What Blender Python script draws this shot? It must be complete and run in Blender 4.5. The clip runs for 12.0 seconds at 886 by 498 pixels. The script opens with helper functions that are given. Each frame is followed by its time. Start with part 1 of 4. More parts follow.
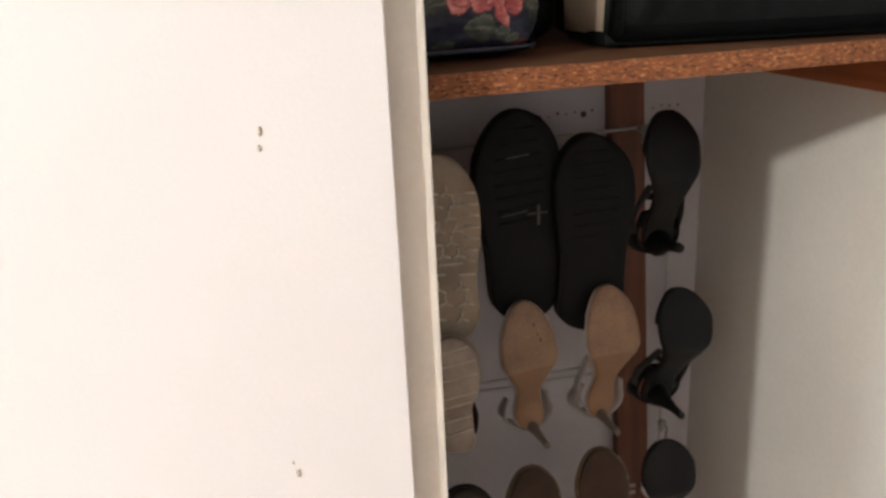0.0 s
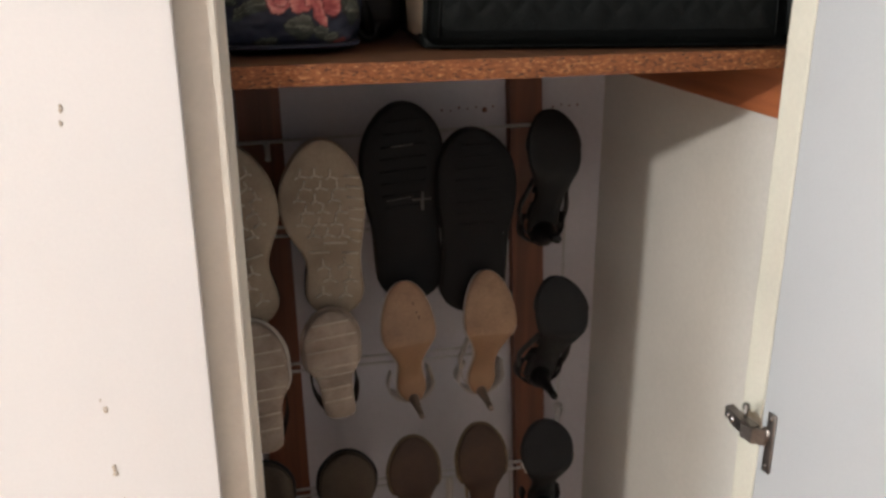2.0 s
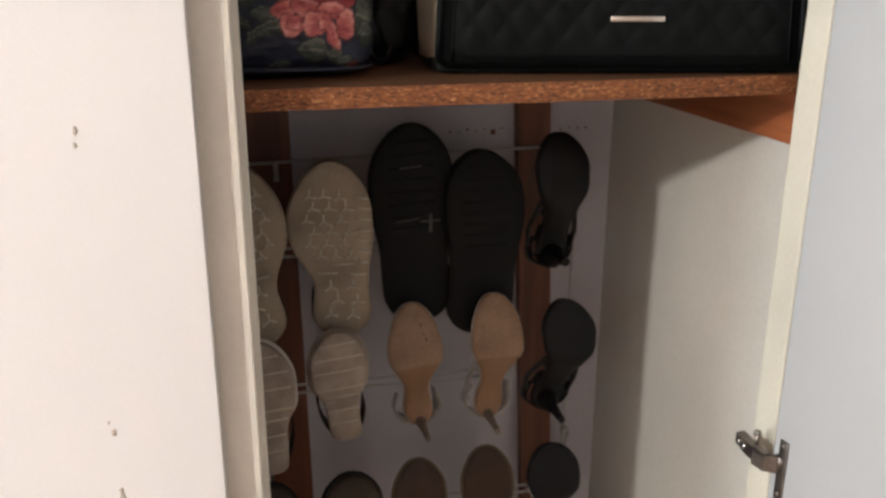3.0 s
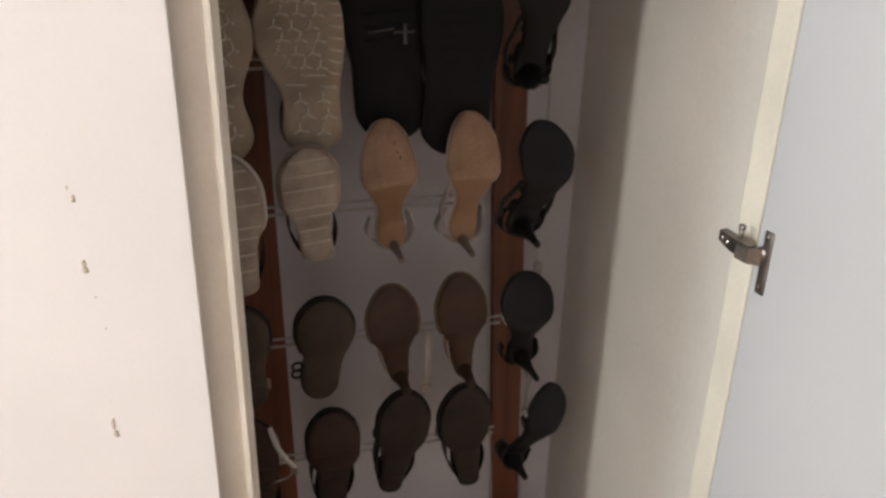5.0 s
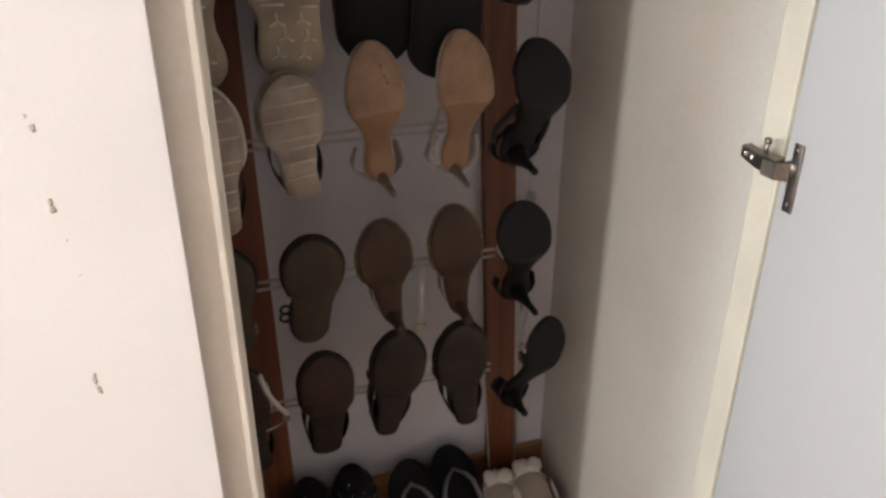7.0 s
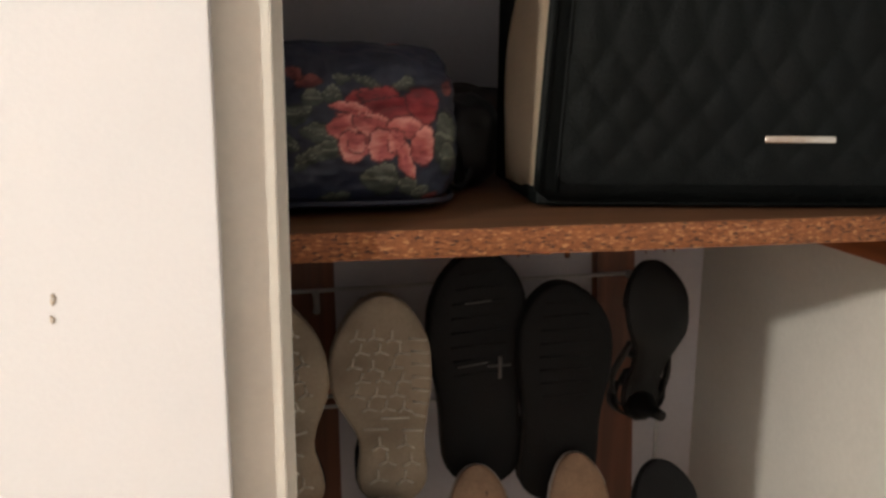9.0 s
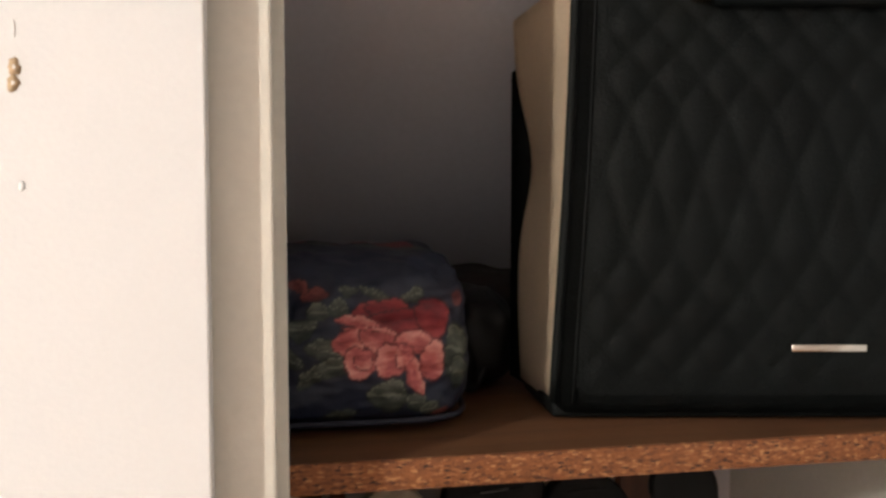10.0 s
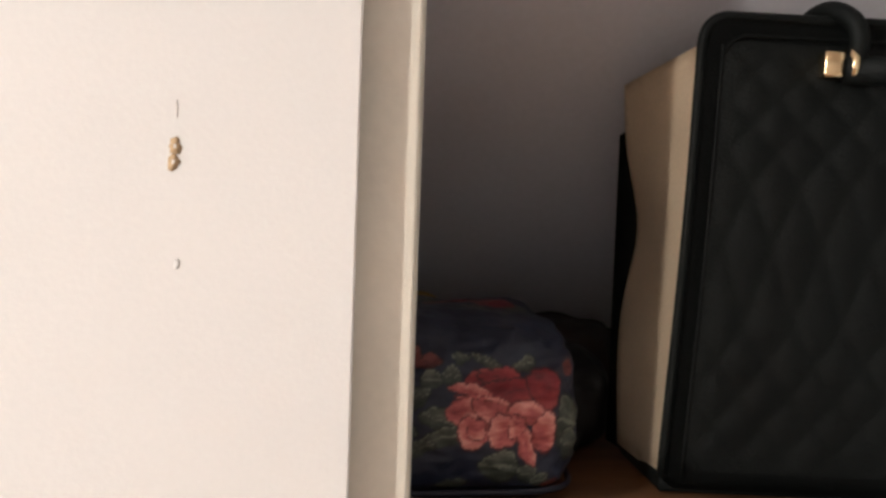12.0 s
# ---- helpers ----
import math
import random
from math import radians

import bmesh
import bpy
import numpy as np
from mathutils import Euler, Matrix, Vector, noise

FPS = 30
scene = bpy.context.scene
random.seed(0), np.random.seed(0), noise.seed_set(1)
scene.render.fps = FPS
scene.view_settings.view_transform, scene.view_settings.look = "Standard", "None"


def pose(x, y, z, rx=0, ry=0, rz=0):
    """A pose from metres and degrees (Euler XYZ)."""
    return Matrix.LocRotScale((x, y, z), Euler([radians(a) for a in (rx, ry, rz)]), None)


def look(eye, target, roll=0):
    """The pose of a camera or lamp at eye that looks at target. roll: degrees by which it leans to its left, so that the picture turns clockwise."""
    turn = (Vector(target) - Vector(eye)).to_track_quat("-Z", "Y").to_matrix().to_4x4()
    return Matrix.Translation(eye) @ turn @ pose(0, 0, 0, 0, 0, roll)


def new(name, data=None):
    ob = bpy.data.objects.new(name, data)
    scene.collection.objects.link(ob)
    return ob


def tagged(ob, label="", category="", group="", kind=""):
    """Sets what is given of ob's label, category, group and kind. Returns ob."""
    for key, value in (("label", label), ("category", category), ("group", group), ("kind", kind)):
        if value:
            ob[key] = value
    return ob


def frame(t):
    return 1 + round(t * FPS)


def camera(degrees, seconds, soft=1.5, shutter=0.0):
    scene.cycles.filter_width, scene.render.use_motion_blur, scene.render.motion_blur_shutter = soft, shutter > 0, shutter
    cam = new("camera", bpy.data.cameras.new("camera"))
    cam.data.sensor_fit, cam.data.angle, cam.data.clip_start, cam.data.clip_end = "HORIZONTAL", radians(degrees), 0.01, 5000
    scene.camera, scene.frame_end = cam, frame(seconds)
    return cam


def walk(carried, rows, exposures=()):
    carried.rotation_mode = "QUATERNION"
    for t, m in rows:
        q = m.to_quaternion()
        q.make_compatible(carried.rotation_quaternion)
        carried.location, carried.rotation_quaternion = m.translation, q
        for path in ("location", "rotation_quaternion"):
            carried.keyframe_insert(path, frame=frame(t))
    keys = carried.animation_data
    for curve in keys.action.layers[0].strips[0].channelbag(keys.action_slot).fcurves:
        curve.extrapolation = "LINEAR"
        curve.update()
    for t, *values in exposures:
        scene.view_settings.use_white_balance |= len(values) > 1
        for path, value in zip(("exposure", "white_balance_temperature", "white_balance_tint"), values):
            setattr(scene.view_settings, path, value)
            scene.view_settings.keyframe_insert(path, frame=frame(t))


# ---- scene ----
cam = camera(54.3, 12.0, soft=2.9)
PATH = [
    (0, (0.0530, 0.0420, 1.3800), (0.5470, 1.8730, 0.7450), -2.70),
    (0.2, (0.0680, 0.0482, 1.3735), (0.5951, 1.8509, 0.6863), -2.34),
    (0.5, (0.0980, 0.0340, 1.3580), (0.7102, 1.7977, 0.6407), -2.50),
    (0.7, (0.1126, 0.0310, 1.3529), (0.7575, 1.7603, 0.5824), -1.22),
    (1, (0.1320, 0.0180, 1.3730), (0.7422, 1.8005, 0.7018), -0.80),
    (1.2, (0.1562, -0.0013, 1.3755), (0.6979, 1.8067, 0.7141), 0.63),
    (1.5, (0.1910, -0.0350, 1.3710), (0.6749, 1.7577, 0.6281), 0.90),
    (1.7, (0.2018, -0.0578, 1.3805), (0.6681, 1.7494, 0.6618), 0.69),
    (2, (0.2110, -0.0900, 1.3920), (0.6651, 1.7443, 0.7369), -0.20),
    (2.2, (0.2147, -0.1076, 1.3996), (0.6376, 1.7485, 0.7863), -0.67),
    (2.5, (0.2080, -0.1060, 1.4100), (0.6071, 1.7755, 0.8618), -0.30),
    (2.7, (0.2103, -0.1031, 1.4184), (0.6117, 1.7842, 0.8920), 0.10),
    (3, (0.2040, -0.0840, 1.3960), (0.6559, 1.7647, 0.7811), 0.20),
    (3.2, (0.2122, -0.0869, 1.3787), (0.6572, 1.7414, 0.7010), 0.08),
    (3.5, (0.2070, -0.0990, 1.3580), (0.6709, 1.7267, 0.6861), -0.30),
    (3.7, (0.2050, -0.1000, 1.3470), (0.7002, 1.7056, 0.6438), -0.00),
    (5.3, (0.1920, -0.0780, 1.2780), (0.6979, 1.6588, 0.4251), 1.50),
    (5.5, (0.1950, -0.0830, 1.2780), (0.6879, 1.6547, 0.4192), 1.40),
    (6, (0.2010, -0.0920, 1.2650), (0.6561, 1.6313, 0.3578), 1.40),
    (6.5, (0.1980, -0.0640, 1.2330), (0.7229, 1.6027, 0.2602), 0.40),
    (6.7, (0.1910, -0.0390, 1.2330), (0.7462, 1.6165, 0.2577), 0.30),
    (8.4, (0.1590, 0.0450, 1.3640), (0.6661, 1.8922, 0.7889), -0.40),
    (8.5, (0.1620, 0.0590, 1.3710), (0.6501, 1.9313, 0.8649), -1.00),
    (8.8, (0.1834, 0.1153, 1.3955), (0.6397, 2.0119, 0.9543), 0.17),
    (9, (0.1990, 0.1330, 1.4020), (0.6030, 2.0482, 0.9910), 0.40),
    (9.2, (0.2040, 0.1571, 1.4023), (0.5980, 2.0775, 1.0062), 0.02),
    (9.5, (0.2020, 0.1700, 1.4310), (0.6149, 2.1096, 1.1711), -1.00),
    (9.7, (0.2071, 0.1619, 1.4612), (0.5771, 2.1217, 1.3118), -0.84),
    (10, (0.2110, 0.1640, 1.4550), (0.5801, 2.1266, 1.3460), -0.10),
    (10.2, (0.2043, 0.1709, 1.4681), (0.6970, 2.1069, 1.3720), 0.29),
    (10.5, (0.2180, 0.1600, 1.5060), (0.8510, 2.0570, 1.4770), 0.40),
    (10.7, (0.2107, 0.1658, 1.4988), (0.9070, 2.0405, 1.4723), 1.21),
    (11, (0.2040, 0.1550, 1.5010), (0.8010, 2.0629, 1.4420), 1.10),
    (11.5, (0.1700, 0.1600, 1.4960), (0.6110, 2.1099, 1.4390), 1.10),
    (11.7, (0.1537, 0.1605, 1.4798), (0.5309, 2.1246, 1.4721), 1.17),
    (12, (0.1520, 0.1790, 1.4920), (0.4571, 2.1539, 1.4100), 2.00),
]
walk(cam, [(t, look(eye, target, roll)) for t, eye, target, roll in PATH],
     [(0, -0.28, 6170, 4.5), (0.5, -0.28, 6170, 4.5), (1.5, -0.39, 6170, 5), (3.5, -0.41, 6170, 5), (5.5, -0.36, 6150, 5), (6.7, -0.30, 6150, 5.5), (8.5, -0.41, 6400, 3), (9.5, -0.43, 6440, 3.5), (10.5, -0.29, 6440, 5.5), (11.5, -0.37, 6440, 6), (12, -0.50, 6400, 5.5)])

# ---- light ----
world = bpy.data.worlds.new("world")
scene.world = world
world.use_nodes = True
sky = world.node_tree.nodes.new("ShaderNodeTexSky")
sky.sky_type, sky.sun_disc = "NISHITA", False
sky.sun_elevation, sky.sun_rotation = radians(25), radians(-100)
world.node_tree.links.new(sky.outputs[0], world.node_tree.nodes["Background"].inputs[0])
world.node_tree.nodes["Background"].inputs[1].default_value = 0.08


def lamp(name, kind, m, energy, colour, size):
    data = bpy.data.lights.new(name, kind)
    data.energy, data.color = energy, colour
    if kind == "AREA":
        data.shape, data.size, data.size_y = "RECTANGLE", size[0], size[1]
    else:
        data.shadow_soft_size = size
    ob = new(name, data)
    ob.matrix_world = m
    return ob


# a warm room lamp up on the window side, and the daylight in the window's opening
lamp("room_lamp_light", "POINT", pose(-2.16, -1.08, 2.12), 328, (1.0, 0.94, 0.875), 0.05)
lamp("window_daylight", "AREA", look((-2.56, -0.20, 1.45), (0.2, 0.30, 1.2)), 62, (0.84, 0.92, 1.0), (0.55, 1.1))


# ---- materials ----
def mat(name, base, rough=0.6, vary=0.12, scale=8.0, fine=120.0, bump=0.15, metal=0.0, second=None, mix=0.5, sheen=0.0, coat=0.0, spec=0.5):
    """A surface with two scales of variation: broad stains and fine grain with relief."""
    m = bpy.data.materials.new(name)
    m.use_nodes = True
    nt = m.node_tree
    b = nt.nodes["Principled BSDF"]
    tc = nt.nodes.new("ShaderNodeTexCoord")
    n1 = nt.nodes.new("ShaderNodeTexNoise")
    n1.inputs["Scale"].default_value, n1.inputs["Detail"].default_value = scale, 4
    n2 = nt.nodes.new("ShaderNodeTexNoise")
    n2.inputs["Scale"].default_value, n2.inputs["Detail"].default_value = fine, 3
    for n in (n1, n2):
        nt.links.new(tc.outputs["Object"], n.inputs["Vector"])
    ramp = nt.nodes.new("ShaderNodeValToRGB")
    two = second or tuple(c * (1 - vary * 2) for c in base)
    ramp.color_ramp.elements[0].color, ramp.color_ramp.elements[1].color = (*two, 1), (*base, 1)
    ramp.color_ramp.elements[0].position, ramp.color_ramp.elements[1].position = mix - 0.22, mix + 0.12
    nt.links.new(n1.outputs["Fac"], ramp.inputs["Fac"])
    mul = nt.nodes.new("ShaderNodeMixRGB")
    mul.blend_type = "MULTIPLY"
    mul.inputs["Fac"].default_value = min(1.0, vary * 2.5)
    nt.links.new(ramp.outputs["Color"], mul.inputs["Color1"])
    nt.links.new(n2.outputs["Fac"], mul.inputs["Color2"])
    hue = nt.nodes.new("ShaderNodeBrightContrast")
    hue.inputs["Bright"].default_value = 0.0
    nt.links.new(mul.outputs["Color"], hue.inputs["Color"])
    nt.links.new(hue.outputs["Color"], b.inputs["Base Color"])
    rr = nt.nodes.new("ShaderNodeMapRange")
    rr.inputs["To Min"].default_value, rr.inputs["To Max"].default_value = max(0.05, rough - 0.12), min(1.0, rough + 0.12)
    nt.links.new(n1.outputs["Fac"], rr.inputs["Value"])
    nt.links.new(rr.outputs["Result"], b.inputs["Roughness"])
    bp = nt.nodes.new("ShaderNodeBump")
    bp.inputs["Strength"].default_value, bp.inputs["Distance"].default_value = bump, 0.002
    nt.links.new(n2.outputs["Fac"], bp.inputs["Height"])
    nt.links.new(bp.outputs["Normal"], b.inputs["Normal"])
    b.inputs["Metallic"].default_value = metal
    b.inputs["Specular IOR Level"].default_value = spec
    b.inputs["Sheen Weight"].default_value = sheen
    b.inputs["Coat Weight"].default_value = coat
    return m


def chipboard(name):
    """Raw particle board: pressed flakes in tan, orange and dark brown."""
    m = mat(name, (0.42, 0.15, 0.045), 0.75, 0.1, 25, 260, 0.6)
    nt = m.node_tree
    b = nt.nodes["Principled BSDF"]
    tc = [n for n in nt.nodes if n.type == "TEX_COORD"][0]
    mp = nt.nodes.new("ShaderNodeMapping")
    mp.inputs["Scale"].default_value = (300, 480, 760)
    vo = nt.nodes.new("ShaderNodeTexVoronoi")
    vo.inputs["Scale"].default_value = 1.0
    nt.links.new(tc.outputs["Object"], mp.inputs["Vector"])
    nt.links.new(mp.outputs["Vector"], vo.inputs["Vector"])
    sep = nt.nodes.new("ShaderNodeSeparateColor")
    nt.links.new(vo.outputs["Color"], sep.inputs["Color"])
    ramp = nt.nodes.new("ShaderNodeValToRGB")
    stops = [(0.0, (0.030, 0.009, 0.0045)), (0.12, (0.135, 0.039, 0.0105)), (0.80, (0.215, 0.070, 0.018)), (1.0, (0.36, 0.165, 0.066))]
    ramp.color_ramp.elements[0].color = (*stops[0][1], 1)
    ramp.color_ramp.elements[1].color = (*stops[3][1], 1)
    for p, c in stops[1:3]:
        ramp.color_ramp.elements.new(p).color = (*c, 1)
    nt.links.new(sep.outputs["Red"], ramp.inputs["Fac"])
    nt.links.new(ramp.outputs["Color"], b.inputs["Base Color"])
    return m


def wood(name, base, dark, along="Z", grain=60.0):
    m = mat(name, base, 0.5, 0.12, 6, 150, 0.15)
    nt = m.node_tree
    b = nt.nodes["Principled BSDF"]
    tc = [n for n in nt.nodes if n.type == "TEX_COORD"][0]
    mp = nt.nodes.new("ShaderNodeMapping")
    mp.inputs["Scale"].default_value = {"X": (2, grain, grain), "Y": (grain, 2, grain), "Z": (grain, grain, 2)}[along]
    n1 = nt.nodes.new("ShaderNodeTexNoise")
    n1.inputs["Scale"].default_value, n1.inputs["Detail"].default_value, n1.inputs["Distortion"].default_value = 1.0, 5, 0.6
    nt.links.new(tc.outputs["Object"], mp.inputs["Vector"])
    nt.links.new(mp.outputs["Vector"], n1.inputs["Vector"])
    ramp = nt.nodes.new("ShaderNodeValToRGB")
    ramp.color_ramp.elements[0].color, ramp.color_ramp.elements[1].color = (*dark, 1), (*base, 1)
    ramp.color_ramp.elements[0].position, ramp.color_ramp.elements[1].position = 0.3, 0.65
    nt.links.new(n1.outputs["Fac"], ramp.inputs["Fac"])
    nt.links.new(ramp.outputs["Color"], b.inputs["Base Color"])
    return m


DOOR = mat("door_paint", (0.70, 0.665, 0.645), 0.5, 0.025, 3, 300, 0.08, spec=0.3)
FRAME = mat("frame_paint", (0.80, 0.745, 0.655), 0.45, 0.05, 9, 200, 0.12)
# white closet paint with the violet of its shade mixed into the colour
WALL = mat("closet_white_shade_tint", (0.65, 0.62, 0.66), 0.65, 0.05, 3.5, 160, 0.15)
# the frame's cream, darkened in colour to tone down the lit hinge-side upright
FRAME_DIM = mat("frame_paint_dimmed", (0.62, 0.585, 0.485), 0.5, 0.06, 9, 200, 0.12)
# the same closet white, with warm lamplight mixed into the colour
SIDE_LIT = mat("closet_white_lit_tint", (0.640, 0.607, 0.550), 0.6, 0.06, 3.0, 160, 0.15)
# white door paint darkened and cooled: weaker daylight put into the colour
DOOR_DIM = mat("door_paint_dimmed", (0.42, 0.425, 0.43), 0.5, 0.03, 3, 300, 0.08)
ROOM = mat("room_paint", (0.57, 0.535, 0.52), 0.8, 0.04, 2, 90, 0.15)
FLOORM = wood("floor_boards", (0.34, 0.21, 0.125), (0.20, 0.115, 0.065), "Y", 40)
CHIP = chipboard("raw_chipboard")
CHIPTOP = wood("chipboard_face", (0.130, 0.057, 0.024), (0.080, 0.034, 0.015), "X", 50)
BROWN = wood("brown_post", (0.195, 0.062, 0.027), (0.105, 0.033, 0.015), "Z", 55)
CLEAT = wood("brown_cleat", (0.33, 0.10, 0.035), (0.20, 0.06, 0.02), "Y", 55)
BASEM = wood("brown_skirting", (0.30, 0.15, 0.07), (0.17, 0.08, 0.035), "X", 45)
CHIPPED = mat("bare_chip", (0.50, 0.40, 0.30), 0.85, 0.12, 200, 700, 0.4)
PALECHIP = mat("pale_filler_chip", (0.50, 0.34, 0.20), 0.85, 0.10, 200, 700, 0.3)
WHITEWIRE = mat("white_coated_wire", (0.58, 0.56, 0.55), 0.4, 0.08, 30, 300, 0.05)
STEEL = mat("hinge_nickel", (0.34, 0.30, 0.275), 0.42, 0.15, 60, 400, 0.1, metal=1.0)
RUBBER_W = mat("dirty_white_rubber", (0.46, 0.365, 0.265), 0.75, 0.15, 15, 260, 0.3, second=(0.22, 0.165, 0.115), mix=0.44)
TREAD_EDGE = mat("pale_tread_rib", (0.72, 0.64, 0.53), 0.65, 0.08, 40, 300, 0.15)
NAVY = mat("navy_canvas", (0.010, 0.012, 0.022), 0.9, 0.15, 30, 700, 0.4, spec=0.2)
BLACK_R = mat("black_rubber", (0.0062, 0.0058, 0.0064), 0.7, 0.2, 18, 220, 0.3, spec=0.25)
BLACK_S = mat("black_satin", (0.0050, 0.0045, 0.0050), 0.5, 0.2, 30, 500, 0.2, spec=0.3)
CORK = mat("pale_cork_sole", (0.52, 0.42, 0.34), 0.75, 0.16, 24, 300, 0.35, second=(0.29, 0.22, 0.175))
CORKLINE = mat("pale_sole_groove", (0.66, 0.56, 0.46), 0.7, 0.08, 40, 300, 0.2)
TAN = mat("tan_leather_sole", (0.385, 0.236, 0.142), 0.6, 0.16, 22, 240, 0.3, second=(0.21, 0.115, 0.066), mix=0.46)
TANARCH = mat("brown_shank", (0.30, 0.165, 0.085), 0.45, 0.1, 20, 220, 0.15)
TAUPE = mat("taupe_heel", (0.24, 0.18, 0.145), 0.45, 0.12, 40, 300, 0.15)
SILVER = mat("silver_grey_satin", (0.48, 0.42, 0.38), 0.4, 0.1, 40, 400, 0.2, sheen=0.3)
OLIVE = mat("olive_brown_sole", (0.082, 0.057, 0.037), 0.65, 0.18, 16, 240, 0.35, second=(0.038, 0.025, 0.017), spec=0.3)
BRONZE = mat("dark_tan_sole", (0.080, 0.042, 0.025), 0.6, 0.16, 16, 240, 0.3, second=(0.036, 0.018, 0.012), spec=0.3)
OLIVERIM = mat("olive_sole_rim", (0.17, 0.115, 0.060), 0.55, 0.12, 50, 300, 0.2)
GOLD_S = mat("dull_gold_strap", (0.45, 0.32, 0.18), 0.4, 0.15, 60, 400, 0.2, metal=0.6)
BURG = mat("burgundy_sole", (0.068, 0.034, 0.025), 0.55, 0.18, 15, 240, 0.3, second=(0.022, 0.011, 0.009), spec=0.3)
DKBROWN = mat("dark_brown_sole", (0.040, 0.026, 0.020), 0.6, 0.18, 17, 240, 0.3, second=(0.012, 0.009, 0.007), spec=0.3)
CHARCOAL = mat("charcoal_sole", (0.0105, 0.0105, 0.0128), 0.65, 0.2, 25, 260, 0.25, spec=0.3)
WHITE_L = mat("white_leather", (0.70, 0.64, 0.58), 0.55, 0.08, 30, 250, 0.2)
CREAMIN = mat("cream_insole", (0.52, 0.44, 0.37), 0.7, 0.1, 20, 250, 0.2)
GREYINSOLE = mat("grey_insole", (0.25, 0.225, 0.205), 0.65, 0.1, 20, 250, 0.2)
GREYSTRAP = mat("grey_strap", (0.17, 0.17, 0.175), 0.45, 0.1, 60, 400, 0.1)
GEM = mat("rhinestone", (0.75, 0.72, 0.70), 0.15, 0.1, 300, 900, 0.1, metal=0.9)
BAGBLACK = mat("black_grained_leather", (0.0040, 0.0050, 0.0049), 0.58, 0.2, 20, 500, 0.35, spec=0.12)
BAGCREAM = mat("cream_leather", (0.74, 0.58, 0.42), 0.5, 0.08, 10, 350, 0.2)
GOLD = mat("polished_gold", (0.88, 0.66, 0.40), 0.18, 0.05, 40, 300, 0.02, metal=1.0)
PALEMETAL = mat("pale_polished_metal", (0.82, 0.72, 0.63), 0.22, 0.05, 40, 300, 0.02, metal=1.0)
LININGN = mat("navy_piping", (0.010, 0.012, 0.028), 0.6, 0.1, 40, 400, 0.2)
YELLOW = mat("mustard_cloth", (0.38, 0.24, 0.04), 0.8, 0.12, 30, 400, 0.3)


# ---- mesh helpers ----
def link(name, bm, material, smooth=True):
    bmesh.ops.recalc_face_normals(bm, faces=bm.faces)
    me = bpy.data.meshes.new(name)
    bm.to_mesh(me)
    bm.free()
    if smooth:
        me.polygons.foreach_set("use_smooth", [True] * len(me.polygons))
    me.materials.append(material)
    return new(name, me)


def part(name, bm, material, parent, label="", smooth=True):
    """Links a bmesh as one mesh object under a thing or a part."""
    ob = link(name, bm, material, smooth)
    ob.parent = parent
    if label:
        ob["label"] = label
    return ob


def empty(name, m, label, category, group="", kind=""):
    ob = new(name)
    ob.matrix_world = m
    return tagged(ob, label, category, group, kind)


def box(x0, x1, y0, y1, z0, z1, bevel=0.0, seg=2):
    bm = bmesh.new()
    bmesh.ops.create_cube(bm, size=1.0, matrix=Matrix.LocRotScale(((x0 + x1) / 2, (y0 + y1) / 2, (z0 + z1) / 2), None, (x1 - x0, y1 - y0, z1 - z0)))
    if bevel:
        bmesh.ops.bevel(bm, geom=list(bm.edges), offset=bevel, segments=seg, profile=0.5, affect="EDGES")
    return bm


def structure(name, bm, material, label, category, smooth=False):
    return tagged(link(name, bm, material, smooth), label, category, kind="structure")


def loft(rings, caps=True, closed=True):
    """A skin over rings of points, all with the same count."""
    bm = bmesh.new()
    rows = [[bm.verts.new(p) for p in r] for r in rings]
    n = len(rows[0])
    for a, b in zip(rows, rows[1:]):
        for i in range(n if closed else n - 1):
            bm.faces.new((a[i], a[(i + 1) % n], b[(i + 1) % n], b[i]))
    if caps and closed:
        bm.faces.new(rows[0][::-1])
        bm.faces.new(rows[-1])
    return bm


def tube(points, radius, sides=8):
    """A round rod through points; radius is one number or one for each point."""
    pts = [Vector(p) for p in points]
    rad = radius if isinstance(radius, (list, tuple)) else [radius] * len(pts)
    rings = []
    side = None
    for i, p in enumerate(pts):
        d = (pts[min(i + 1, len(pts) - 1)] - pts[max(i - 1, 0)]).normalized()
        if side is None:
            side = d.orthogonal().normalized()
        side = (side - d * side.dot(d)).normalized()
        up = d.cross(side)
        rings.append([p + rad[i] * (math.cos(2 * math.pi * k / sides) * side + math.sin(2 * math.pi * k / sides) * up) for k in range(sides)])
    return loft(rings)


def curve_through(points, steps=6):
    """Catmull-Rom points along a soft path."""
    p = [Vector(q) for q in points]
    p = [p[0] * 2 - p[1]] + p + [p[-1] * 2 - p[-2]]
    out = []
    for a, b, c, d in zip(p, p[1:], p[2:], p[3:]):
        for k in range(steps):
            t = k / steps
            out.append(0.5 * (2 * b + (c - a) * t + (2 * a - 5 * b + 4 * c - d) * t * t + (3 * b - a - 3 * c + d) * t ** 3))
    return out + [p[-2]]


def smooth_keys(keys, t):
    """Cosine-eased value of (t, value) keys at t."""
    for (a, va), (b, vb) in zip(keys, keys[1:]):
        if t <= b:
            k = max(0.0, (t - a) / (b - a))
            k = k * k * (3 - 2 * k)
            return va + (vb - va) * k
    return keys[-1][1]


